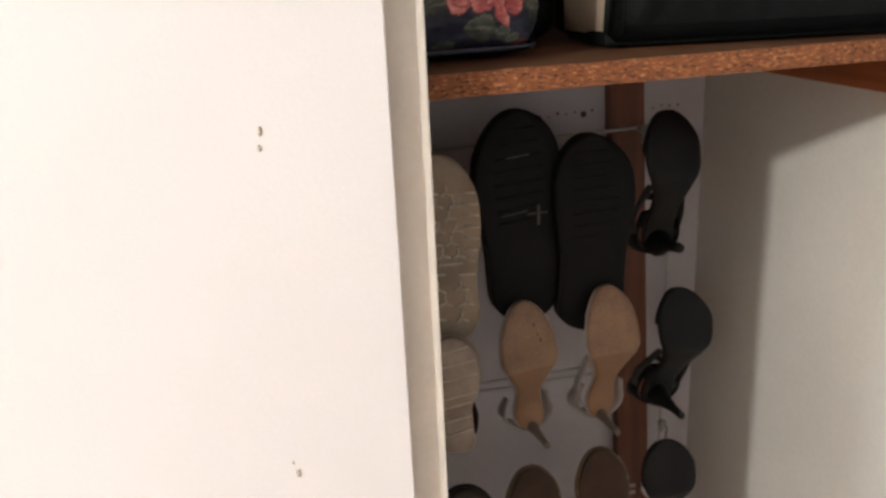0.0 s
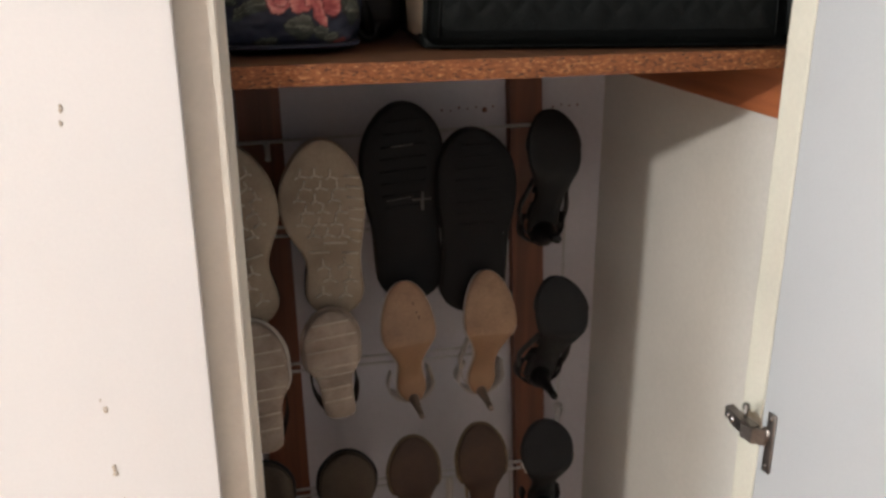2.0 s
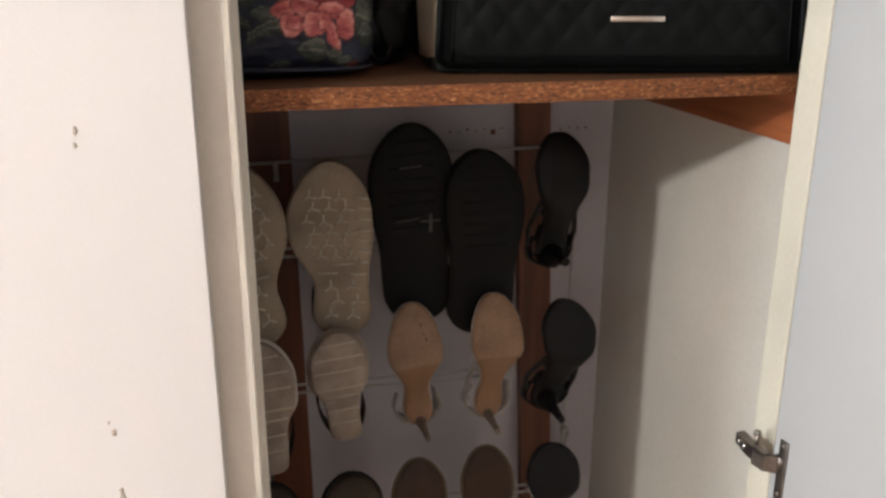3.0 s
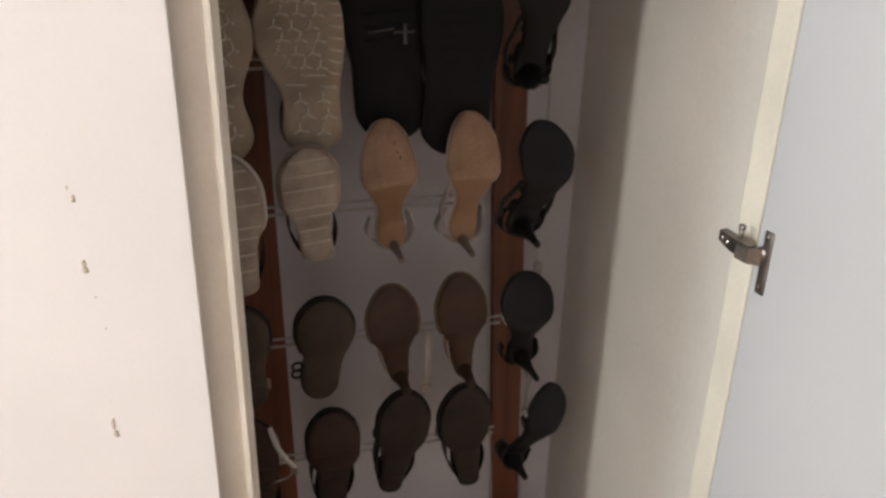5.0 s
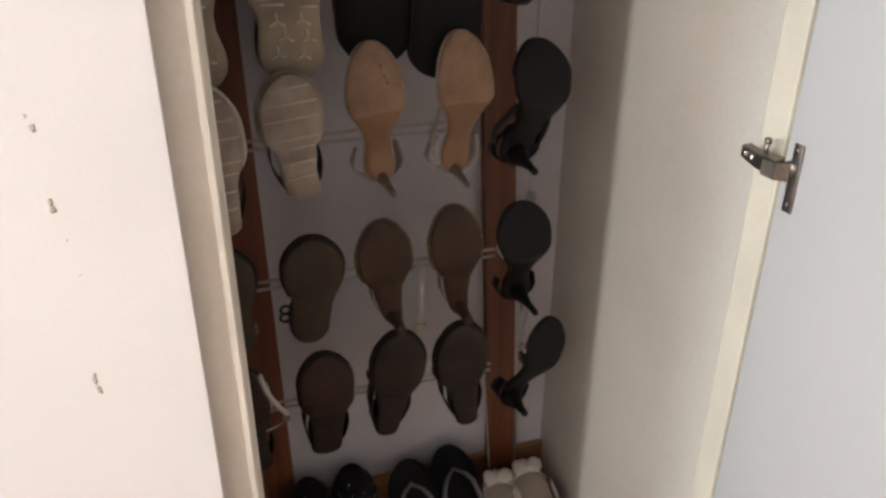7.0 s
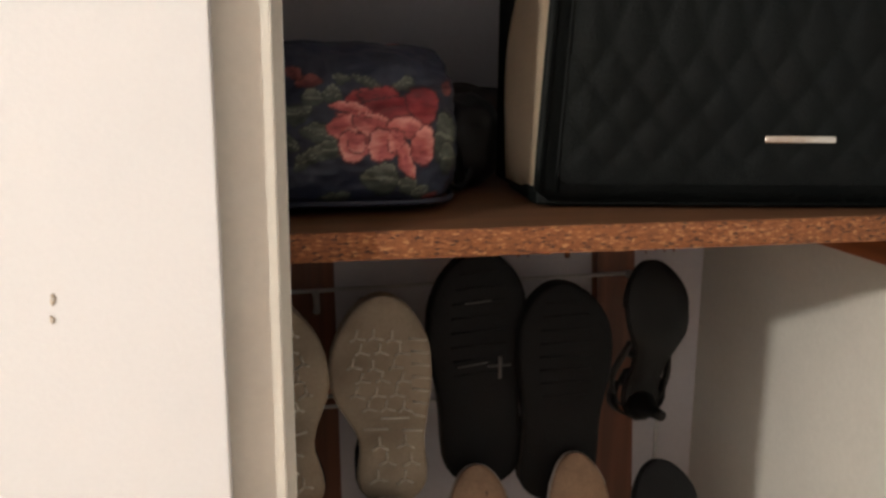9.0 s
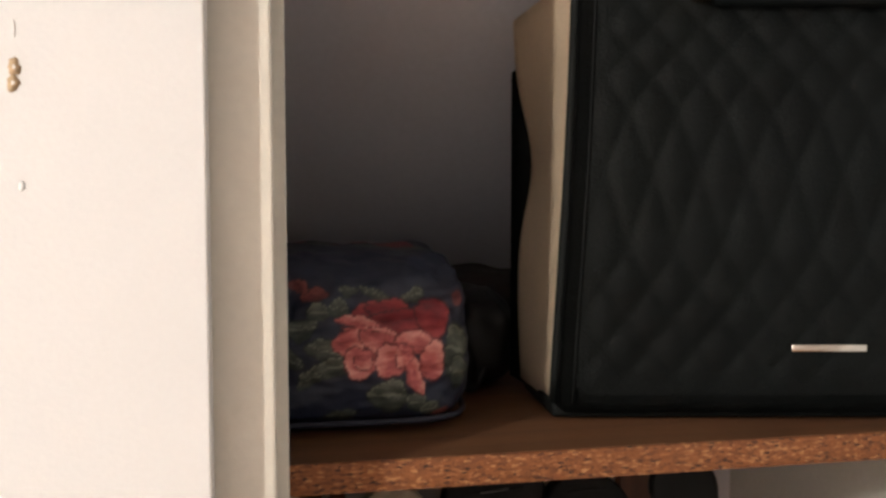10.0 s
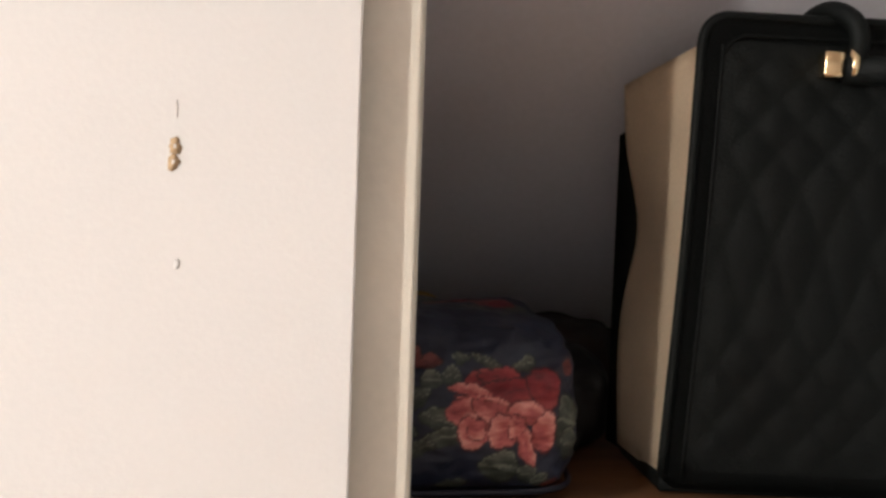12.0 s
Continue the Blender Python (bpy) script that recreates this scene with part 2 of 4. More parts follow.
# ---- the room and the closet ----
FLOOR, CEIL = -0.07, 2.40
BACK, SIDE = 1.265, 0.828
structure("floor", box(-2.7, 2.3, -2.7, 1.30, FLOOR - 0.05, FLOOR), FLOORM, "brown wooden floor of room and closet", "floor")
structure("ceiling", box(-2.7, 2.3, -2.7, 1.40, CEIL, CEIL + 0.05), ROOM, "plain pale ceiling", "ceiling")
structure("wall_south", box(-2.7, 2.3, -2.75, -2.70, FLOOR, CEIL), ROOM, "plain pale wall behind the viewer", "wall")
structure("wall_east", box(2.3, 2.35, -2.7, 0.63, FLOOR, CEIL), ROOM, "plain pale room wall", "wall")


def wall_with_window():
    bm = bmesh.new()
    for y0, y1, z0, z1 in ((-2.7, -0.95, FLOOR, CEIL), (0.10, 0.63, FLOOR, CEIL), (-0.95, 0.10, FLOOR, 0.85), (-0.95, 0.10, 2.05, CEIL)):
        bmesh.ops.create_cube(bm, size=1.0, matrix=Matrix.LocRotScale((-2.65, (y0 + y1) / 2, (z0 + z1) / 2), None, (0.1, y1 - y0, z1 - z0)))
    return bm


structure("wall_west", wall_with_window(), ROOM, "plain pale wall with a window opening", "wall")
structure("wall_north", box(-2.7, -0.62, 0.632, 0.70, FLOOR, CEIL), ROOM, "plain pale wall beside the closet", "wall")
structure("wall_north_side", box(0.84, 2.3, 0.632, 0.70, FLOOR, CEIL), ROOM, "plain pale wall beyond the closet", "wall")
structure("closet_back_wall", box(-0.62, 0.90, BACK, BACK + 0.05, FLOOR, 1.2975), WALL, "white painted closet back wall, shaded", "wall")
structure("closet_side_wall", box(SIDE, SIDE + 0.05, 0.662, BACK + 0.05, FLOOR, CEIL), SIDE_LIT, "white painted closet side wall, partly lit", "wall")
structure("closet_inner_wall", box(-0.62, -0.57, 0.70, BACK - 0.001, FLOOR, CEIL), WALL, "white painted closet side wall", "wall")
structure("closet_top_rail", box(-0.62, 0.84, 0.634, 0.664, 1.83, CEIL), FRAME, "cream painted rail over the closet opening", "trim")
# over the shelf the back of the closet is the underside of a slope, rising towards the opening
SLOPE = 0.86


def sloping_ceiling():
    y0, y1 = BACK + 0.0005, 0.6655
    z0, z1 = 1.2985, 1.2985 + SLOPE * (BACK - 0.6655)
    return loft([[(x, y0, z0), (x, y1, z1), (x, y1, z1 + 0.06), (x, y0 + 0.0495, z0 + 0.02), (x, y0 + 0.0495, z0)] for x in (-0.569, SIDE - 0.0005)])


structure("closet_sloping_ceiling", sloping_ceiling(), WALL, "white painted sloping ceiling over the closet shelf, half shaded", "ceiling")


def left_stile():
    bm = box(0.10, 0.2073, 0.6325, 0.676, FLOOR, 2.03, 0.0015)
    return bm


stile = structure("closet_stile", left_stile(), FRAME, "cream painted closet frame upright beside the closed door", "trim")
part("rebate_strip", box(0.10, 0.2145, 0.6765, 0.712, FLOOR, 2.03, 0.001), FRAME, stile)
structure("closet_stile_hinge_side", box(0.741, 0.842, 0.624, 0.661, FLOOR, 2.03, 0.0015), FRAME_DIM, "cream painted closet frame upright carrying a hinge", "trim")
structure("baseboard", box(-0.57, SIDE, BACK - 0.014, BACK - 0.001, FLOOR, -0.004, 0.003), BASEM, "low brown wooden skirting along the closet back", "baseboard")


# ---- closet doors ----
def chip_mark(rng, w, h):
    """A ragged patch where paint and surface have broken out."""
    bm = bmesh.new()
    n = 14
    ring = []
    for k in range(n):
        a = 2 * math.pi * k / n
        r = 1 + rng.uniform(-0.28, 0.28)
        ring.append(bm.verts.new((w / 2 * r * math.cos(a), 0, h / 2 * r * math.sin(a))))
    mid = bm.verts.new((0, 0.0004, 0))
    back = [bm.verts.new((v.co.x, 0.0009, v.co.z)) for v in ring]
    for k in range(n):
        bm.faces.new((ring[k], ring[(k + 1) % n], mid))
        bm.faces.new((ring[k], back[k], back[(k + 1) % n], ring[(k + 1) % n]))
    return bm


door = structure("door_1", box(-0.60, 0.1750, 0.6130, 0.6315, FLOOR + 0.02, 2.02, 0.0012), DOOR, "closed white painted closet door with small chipped marks", "door")
rng = random.Random(5)
for x, z, w, h in ((0.0872, 1.279, 0.0030, 0.006), (0.0860, 1.268, 0.0026, 0.005), (0.0876, 1.0215, 0.0042, 0.0055), (0.0845, 1.031, 0.0018, 0.003),
                   (0.0882, 0.958, 0.0046, 0.007), (0.0876, 0.964, 0.0034, 0.006), (0.0908, 0.7915, 0.0046, 0.007), (0.0896, 0.803, 0.0034, 0.012),
                   (0.0862, 1.5200, 0.0058, 0.0078), (0.0856, 1.5125, 0.0058, 0.0078), (0.0965, 0.9010, 0.0012, 0.002), (0.0925, 0.9320, 0.0012, 0.002)):
    ob = part("chipped_mark", chip_mark(rng, w, h), PALECHIP if z > 1.4 else CHIPPED, door)
    ob.location = (x, 0.6127, z)
SCRATCH = mat("grazed_door_paint", (0.655, 0.62, 0.598), 0.6, 0.06, 60, 400, 0.3)
for x, z, w, h in ((0.0885, 1.463, 0.0026, 0.0050), (0.0868, 1.538, 0.0010, 0.008)):
    ob = part("scratch", chip_mark(rng, w, h), SCRATCH, door)
    ob.location = (x, 0.6128, z)
# the other door stands open, its hinge edge against the frame
open_door = new("door_2")
open_door.matrix_world = pose(0.7265, 0.6030, 0, 0, 0, 8)
tagged(open_door, "open white painted closet door with a nickel cup hinge", "door", kind="structure")
part("door_leaf", box(0.0, 0.0185, -0.46, 0.0, FLOOR + 0.02, 2.02, 0.0015), DOOR_DIM, open_door)


def hinge(z):
    """A sprung cup hinge: flange on the door, clip arm reaching to the frame."""
    h = empty("cup_hinge", pose(0.7265, 0.6030, z, 0, 0, 8), "worn nickel-plated cup hinge on the open door", "hinge")
    h.scale = (0.78, 0.82, 0.95)
    fl = part("flange", box(-0.0035, -0.0004, -0.026, -0.012, -0.043, 0.030, 0.0012), STEEL, h)
    for dz in (-0.035, 0.024):
        bm = bmesh.new()
        bmesh.ops.create_cone(bm, cap_ends=True, segments=12, radius1=0.0032, radius2=0.0026, depth=0.0022, matrix=pose(-0.0042, -0.018, dz, 0, 90, 0))
        part("screw", bm, STEEL, fl)
    bm = bmesh.new()
    bmesh.ops.create_cone(bm, cap_ends=True, segments=20, radius1=0.0085, radius2=0.0085, depth=0.004, matrix=pose(-0.0035, -0.012, 0.002, 0, 90, 0))
    part("cup", bm, STEEL, h)
    # folded link between the cup and the arm
    part("link", loft([[(-0.004, -0.016, -0.010), (-0.004, -0.016, 0.010), (-0.007, -0.016, 0.010), (-0.007, -0.016, -0.010)],
                       [(-0.018, -0.004, -0.009), (-0.018, -0.004, 0.009), (-0.021, -0.006, 0.009), (-0.021, -0.006, -0.009)],
                       [(-0.021, 0.012, -0.008), (-0.021, 0.012, 0.008), (-0.024, 0.012, 0.008), (-0.024, 0.012, -0.008)]]), STEEL, h, smooth=False)
    part("arm", loft([[(-0.006, -0.004, -0.008), (-0.006, -0.004, 0.010), (-0.020, -0.004, 0.010), (-0.020, -0.004, -0.008)],
                      [(-0.004, 0.030, -0.007), (-0.004, 0.030, 0.009), (-0.017, 0.030, 0.009), (-0.017, 0.030, -0.007)],
                      [(0.004, 0.058, -0.005), (0.004, 0.058, 0.007), (-0.010, 0.058, 0.007), (-0.010, 0.058, -0.005)]]), STEEL, h, smooth=False)
    bolt = part("adjusting_screw", tube([(-0.008, 0.022, 0.008), (-0.008, 0.022, 0.020)], 0.0028, 10), STEEL, h)
    bm = bmesh.new()
    bmesh.ops.create_cone(bm, cap_ends=True, segments=12, radius1=0.0050, radius2=0.0042, depth=0.005, matrix=pose(-0.008, 0.022, 0.0225))
    part("screw_head", bm, STEEL, bolt)
    for dy in (0.036, 0.048):
        part("arm_screw", tube([(-0.0185 + 0.2 * (dy - 0.03), dy, 0.001), (-0.0155 + 0.2 * (dy - 0.03), dy, 0.001)], 0.0030, 8), GEM, h)
    return h


hinge(0.912)
hinge(1.640)

# ---- shelf, cleat and the brown posts on the back wall ----
shelf = empty("shelf", pose(0, 0, 0), "chipboard shelf with raw orange-brown front edge", "shelf", kind="structure")
part("board", box(-0.57, SIDE - 0.001, 0.683, BACK - 0.001, 1.2785, 1.2975), CHIPTOP, shelf, smooth=False)
part("raw_edge", box(-0.57, SIDE - 0.001, 0.680, 0.6828, 1.2785, 1.2975, 0.0008), CHIP, shelf, "raw flaky chipboard edge")
structure("shelf_cleat", box(0.790, SIDE - 0.0005, 0.69, BACK - 0.001, 1.216, 1.278, 0.002), CLEAT, "orange-brown wooden batten under the shelf", "batten")


def post(x0, x1, z0, lean, z1=1.277):
    pts = []
    for z in (z0, z1):
        s = lean * (1.277 - z)
        pts.append([(x0 + s, BACK - 0.0225, z), (x1 + s, BACK - 0.0225, z), (x1 + s, BACK - 0.0015, z), (x0 + s, BACK - 0.0015, z)])
    return loft(pts)


structure("wall_post", post(0.219, 0.285, FLOOR, 0.014), BROWN, "dark red-brown wooden post on the closet back wall", "post")
structure("wall_post", post(0.648, 0.704, FLOOR, 0.042), BROWN, "dark red-brown wooden post on the closet back wall", "post")
for k in range(11):
    x = 0.545 + 0.0145 * k + (0.09 if k > 6 else 0)
    r = 0.005 if k == 5 else random.Random(k).uniform(0.0014, 0.0024)
    bm = bmesh.new()
    bmesh.ops.create_cone(bm, cap_ends=True, segments=10, radius1=r, radius2=r * 0.8, depth=0.002, matrix=pose(0, 0, 0, 90, 0, 0))
    ob = link("screw_hole", bm, BROWN)
    ob.location = (x, BACK - 0.0008, 1.146 + random.Random(k + 50).uniform(-0.003, 0.003))
    tagged(ob, "small dark screw hole in the closet back wall", "hole", "screw holes", "structure")


# ---- shoe rack ----
rack = empty("shoe_rack", pose(0, 0, 0), "white coated wire shoe rack hung on the closet back", "shoe rack")
RODY = 1.125
for z in (1.004, 0.784, 0.558, 0.328):
    for dz in (0.0065, -0.0065):
        part("rod", tube([(0.06, RODY, z + dz + 0.004), (0.40, RODY, z + dz), (0.600 if z > 0.7 else 0.648, RODY, z + dz - 0.004)], 0.0024, 8), WHITEWIRE, rack)
    for x, end in ((0.06, 0.06), (0.757, 0.735)):
        clip = part("bracket", tube([(x, 1.236, z + 0.030), (x, 1.215, z + 0.036), ((x + end) / 2, 1.20, z + 0.030), (end, 1.185, z + 0.018), (end, 1.182, z + 0.004)], 0.0026, 8), WHITEWIRE, rack)
        part("clip", box(x - 0.007, x + 0.007, 1.224, 1.240, z + 0.022, z + 0.040, 0.003), WHITEWIRE, clip)
for x in (0.06, 0.757):
    part("upright", tube([(x, 1.240, -0.02), (x, 1.240, 1.118)], 0.0027, 8), WHITEWIRE, rack)
part("top_rod", tube([(0.06, 1.240, 1.112), (0.757, 1.240, 1.121)], 0.0027, 8), WHITEWIRE, rack)
for x, z in ((0.262, 1.105), (0.700, 1.113)):
    bm = tube([(x, 1.243, z + 0.006), (x, 1.225, z + 0.004), (x, 1.218, z - 0.006), (x, 1.222, z - 0.014)], [0.005, 0.004, 0.004, 0.005], 8)
    part("hook", bm, WHITEWIRE, rack)


# ---- shoes ----
def half_width(keys, t, heel=0.14, toe=0.28):
    """Half width of a sole, with rounded toe and heel ends."""
    w = smooth_keys(keys, t)
    for d, r in ((t, heel), (1 - t, toe)):
        if d < r:
            w *= math.sqrt(max(0.0, 1 - ((r - d) / r) ** 2)) * 0.96 + 0.04
    return w


class Last:
    """The form of one shoe. Local x across, z from heel to toe, y from the ground plane into the shoe."""

    def __init__(self, length, keys, height=0.0, thick=0.012, bend=0.0, seat=0.30, ball=0.58, heel_round=0.14, toe_round=0.28, waist=0.0):
        self.heel_round, self.toe_round, self.waist = heel_round, toe_round, waist
        self.length, self.keys, self.height, self.thick, self.bend, self.seat, self.ball = length, keys, height, thick, bend, seat, ball

    def lift(self, t):
        if t >= self.ball:
            return 0.006 * max(0.0, (t - 0.8) / 0.2) ** 2
        k = min(1.0, (self.ball - t) / (self.ball - self.seat))
        return self.height * k * k * (3 - 2 * k) + (0.06 * self.height * max(0, (self.seat - t) / self.seat))

    def mid(self, t):
        return self.bend * math.sin(math.pi * t) - self.bend * 0.6 * max(0, t - 0.7) + self.waist * math.exp(-((t - 0.36) / 0.15) ** 2)

    def at(self, t, s, depth=0.0):
        w = half_width(self.keys, t, self.heel_round, self.toe_round)
        return Vector((self.mid(t) + s * w, self.lift(t) + depth, t * self.length))

    def stations(self, t0=0.0, t1=1.0, n=26):
        return [t0 + (t1 - t0) * (0.5 - 0.5 * math.cos(math.pi * k / (n - 1))) for k in range(n)]

    def slab(self, inset=0.0, d0=0.0, d1=None, t0=0.0, t1=1.0, n=26):
        """The sole as a rounded slab between two depths."""
        d1 = self.thick if d1 is None else d1
        rings = []
        e = min(0.003, (d1 - d0) * 0.35)
        for t in self.stations(t0, t1, n):
            w = half_width(self.keys, t, self.heel_round, self.toe_round)
            k = max(0.05, (w - inset) / w)
            ring = [self.at(t, s * k * (1 - 0.09), d0) for s in (-1, -0.5, 0, 0.5, 1)]
            ring += [self.at(t, k, d0 + e), self.at(t, k, d1 - e)]
            ring += [self.at(t, s * k * (1 - 0.06), d1) for s in (1, 0.5, 0, -0.5, -1)]
            ring += [self.at(t, -k, d1 - e), self.at(t, -k, d0 + e)]
            rings.append(ring)
        return loft(rings)

    def block(self, t0, t1, k=0.98, n=10):
        """A block heel that fills the gap between the raised seat and the ground plane."""
        rings = []
        for t in self.stations(t0, t1, n):
            up = self.lift(t)
            ring = [self.at(t, s * k * 0.93, 0.001 - up) for s in (-1, -0.5, 0, 0.5, 1)]
            ring += [self.at(t, k, 0.003 - up), self.at(t, k, 0.002), self.at(t, -k, 0.002), self.at(t, -k, 0.003 - up)]
            rings.append(ring)
        return loft(rings)

    def arch(self, t0, t1, h0, h1, flare=1.0, n=6, skew=0.0, thick=0.002, a0=0.0, a1=1.0):
        """A band or vamp that arches over the foot from edge to edge."""
        rings = []
        for k in range(n):
            q = k / (n - 1)
            h = h0 + (h1 - h0) * q
            outer, inner = [], []
            for j in range(13):
                a = math.pi * (a0 + (a1 - a0) * j / 12)
                s = -math.cos(a) * flare
                t = min(0.995, max(0.0, t0 + (t1 - t0) * q + skew * math.sin(a)))
                base = self.at(t, s, self.thick * 0.7)
                outer.append(base + Vector((0, h * math.sin(a), 0)))
                inner.append(base + Vector((math.cos(a) * thick, h * math.sin(a) - thick * math.sin(a), 0)))
            rings.append(outer + inner[::-1])
        return loft(rings)

    def counter(self, t1, height, thick=0.002, slope=0.3, out=1.04):
        """The wall round the heel."""
        path = [(t, -1) for t in self.stations(0.0, t1, 9)[::-1]] + [(t, 1) for t in self.stations(0.0, t1, 9)[1:]]
        rings = []
        for t, s in path:
            h = height * (1 - slope * (t / t1) ** 2)
            a = self.at(t, s * out, self.thick * 0.5)
            b = self.at(t, s * (out - 0.10), self.thick * 0.5 + h)
            inward = Vector((-s * thick, 0, thick if t < 0.05 else 0))
            rings.append([a, b, b + inward, a + inward])
        return loft(rings)

    def side_loop(self, side, half, broad=0.011):
        """An ankle strap that stands out beside the waist of the shoe."""
        w = half
        pts = curve_through([self.at(0.50, side * 0.95, 0.010), self.at(0.40, side * 1.0, 0.016) + Vector((side * w * 0.22, 0, 0)), self.at(0.27, side, 0.010) + Vector((side * w * 0.42, 0, 0)), self.at(0.14, side, 0.006) + Vector((side * w * 0.20, 0, 0)), self.at(0.06, side * 0.9, 0.010)], 4)
        return loft([[p, p + Vector((0, broad, 0.002)), p + Vector((-side * 0.0018, broad, 0.002)), p + Vector((-side * 0.0018, 0, 0))] for p in pts])

    def rim(self, t0, t1, side, radius, out=1.05, depth=None, n=18):
        """A piping cord along one edge, or round the toe when side is 0."""
        depth = self.thick if depth is None else depth
        if side:
            pts = [self.at(t, side * out, depth) for t in self.stations(t0, t1, n)]
        else:
            ts = self.stations(t0, 1.0, n)
            pts = [self.at(t, -out, depth) for t in ts] + [self.at(t, out, depth) for t in ts[::-1][1:]]
        return tube(pts, radius, 6)

    def heel(self, r0, r1, t_tip, t_seat=0.10, wide=1.0, flat=False, n=7):
        """The heel post, from the seat out to the ground plane."""
        top = self.at(t_seat, 0, self.thick * 0.4)
        tip = Vector((self.mid(t_tip), -0.001, t_tip * self.length))
        rings = []
        for k in range(n):
            q = k / (n - 1)
            c = top.lerp(tip, q)
            r = r1 + (r0 - r1) * (1 - q) ** (1.2 if flat else 2.4)
            rings.append([c + Vector((wide * r * math.cos(2 * math.pi * j / 10), 0, r * math.sin(2 * math.pi * j / 10))) for j in range(10)])
        return loft(rings)


def place(y, bottom, top, lean=0.0):
    """Pose of a shoe whose heel end is at bottom and toe at top, both (x, z)."""
    turn = math.degrees(math.atan2(top[0] - bottom[0], top[1] - bottom[1]))
    return pose(bottom[0], y, bottom[1], 0, 0, 0) @ pose(0, 0, 0, 0, turn, 0) @ pose(0, 0, 0, lean, 0, 0)


def span(bottom, top):
    return math.hypot(top[0] - bottom[0], top[1] - bottom[1])


STRAIGHT = [(0, 0.80), (0.15, 0.82), (0.36, 0.80), (0.66, 1.0), (0.85, 1.0), (1, 0.96)]
EGG = [(0, 0.52), (0.12, 0.56), (0.32, 0.45), (0.62, 1.0), (0.70, 1.0), (1, 0.98)]
FLAT = [(0, 0.74), (0.15, 0.76), (0.36, 0.70), (0.68, 1.0), (0.85, 1.0), (1, 0.96)]
TRAINER = [(0, 0.68), (0.15, 0.70), (0.30, 0.64), (0.62, 0.99), (0.74, 1.0), (1, 0.93)]
DRESS = [(0, 0.52), (0.12, 0.54), (0.34, 0.46), (0.66, 0.98), (0.76, 1.0), (1, 0.95)]
PUMP = [(0, 0.58), (0.12, 0.60), (0.34, 0.54), (0.66, 0.98), (0.76, 1.0), (1, 0.92)]
TAPER = [(0, 0.34), (0.12, 0.38), (0.34, 0.50), (0.62, 0.97), (0.76, 1.0), (1, 0.94)]
BLOCK = [(0, 0.42), (0.14, 0.45), (0.34, 0.54), (0.58, 0.96), (0.74, 1.0), (1, 0.93)]
CORKY = [(0, 0.56), (0.16, 0.57), (0.34, 0.60), (0.56, 0.98), (0.74, 1.0), (1, 0.94)]
WEDGE = [(0, 0.62), (0.15, 0.64), (0.36, 0.66), (0.66, 1.0), (0.80, 1.0), (1, 0.94)]


def scaled(keys, half):
    return [(t, w * half) for t, w in keys]


def bar(p, q, w, d):
    """A thin raised rib between two points on a sole, proud by d."""
    p, q = Vector(p), Vector(q)
    along = (q - p).normalized()
    side = along.cross(Vector((0, 1, 0))).normalized() * w / 2
    out = Vector((0, -d, 0))
    inn = Vector((0, 0.001, 0))
    return loft([[p + side + inn, p + side * 0.7 + out, p - side * 0.7 + out, p - side + inn], [q + side + inn, q + side * 0.7 + out, q - side * 0.7 + out, q - side + inn]])


def merge(bms):
    out = bmesh.new()
    for b in bms:
        me = bpy.data.meshes.new("tmp")
        b.to_mesh(me)
        b.free()
        out.from_mesh(me)
        bpy.data.meshes.remove(me)
    return out


def sneaker(y, bottom, top, half, bend):
    f = Last(span(bottom, top), scaled(TRAINER, half), 0, 0.022, bend, toe_round=0.34, waist=0.007 if bend < 0 else -0.007)
    s = empty("sneaker", place(y, bottom, top), "navy canvas sneaker with a dirty white rubber tread sole", "shoe", "shoes on the rack")
    sole = part("sole", f.slab(), RUBBER_W, s, "scuffed off-white rubber sole with chevron tread")
    part("upper", f.arch(0.02, 0.97, 0.075, 0.03, 0.98, 12), NAVY, s, "navy canvas upper")
    part("heel_counter", f.counter(0.3, 0.055), NAVY, s)
    rng = random.Random(int(1000 * bottom[0]))
    L = f.length
    # three-armed tread ribs, their long arms running out to one edge
    flip = 1 if bend < 0 else -1

    def rib(t, col, arms):
        c = f.at(t, col, 0.0003)
        ends = []
        for a, r in arms:
            a = radians(a + rng.uniform(-8, 8))
            ends.append(c + Vector((flip * math.cos(a) * r, 0, math.sin(a) * r)))
        part("tread", merge([bar(c, e, 0.0032, 0.0018) for e in ends]), TREAD_EDGE, sole)

    for row in range(6):
        t = 0.83 - row * 0.066
        for k, col in enumerate((-0.52, -0.12, 0.28)):
            rib(t - 0.012 * k + rng.uniform(-0.005, 0.005), flip * (col + (0.10 if row % 2 else -0.04)), ((78, 0.0105), (-22, 0.0120), (205, 0.0070)))
    for row in range(7):
        t = 0.80 - row * 0.060
        part("tread", bar(f.at(t, flip * 0.60, 0.0003), f.at(t - 0.022, flip * 0.95, 0.0003), 0.0032, 0.0018), TREAD_EDGE, sole)
    for t, col in ((0.31, -0.40), (0.30, 0.40), (0.23, -0.15), (0.21, 0.55), (0.15, -0.42), (0.13, 0.32)):
        rib(t, flip * col, ((85, 0.0115), (-30, 0.0120), (205, 0.0110)))
    for t, a, b in ((0.44, -0.2, 0.5), (0.40, -0.75, -0.1), (0.37, 0.3, 0.9)):
        part("tread", bar(f.at(t, flip * a, 0.0003), f.at(t - 0.015, flip * b, 0.0003), 0.0032, 0.0018), TREAD_EDGE, sole)
    return s


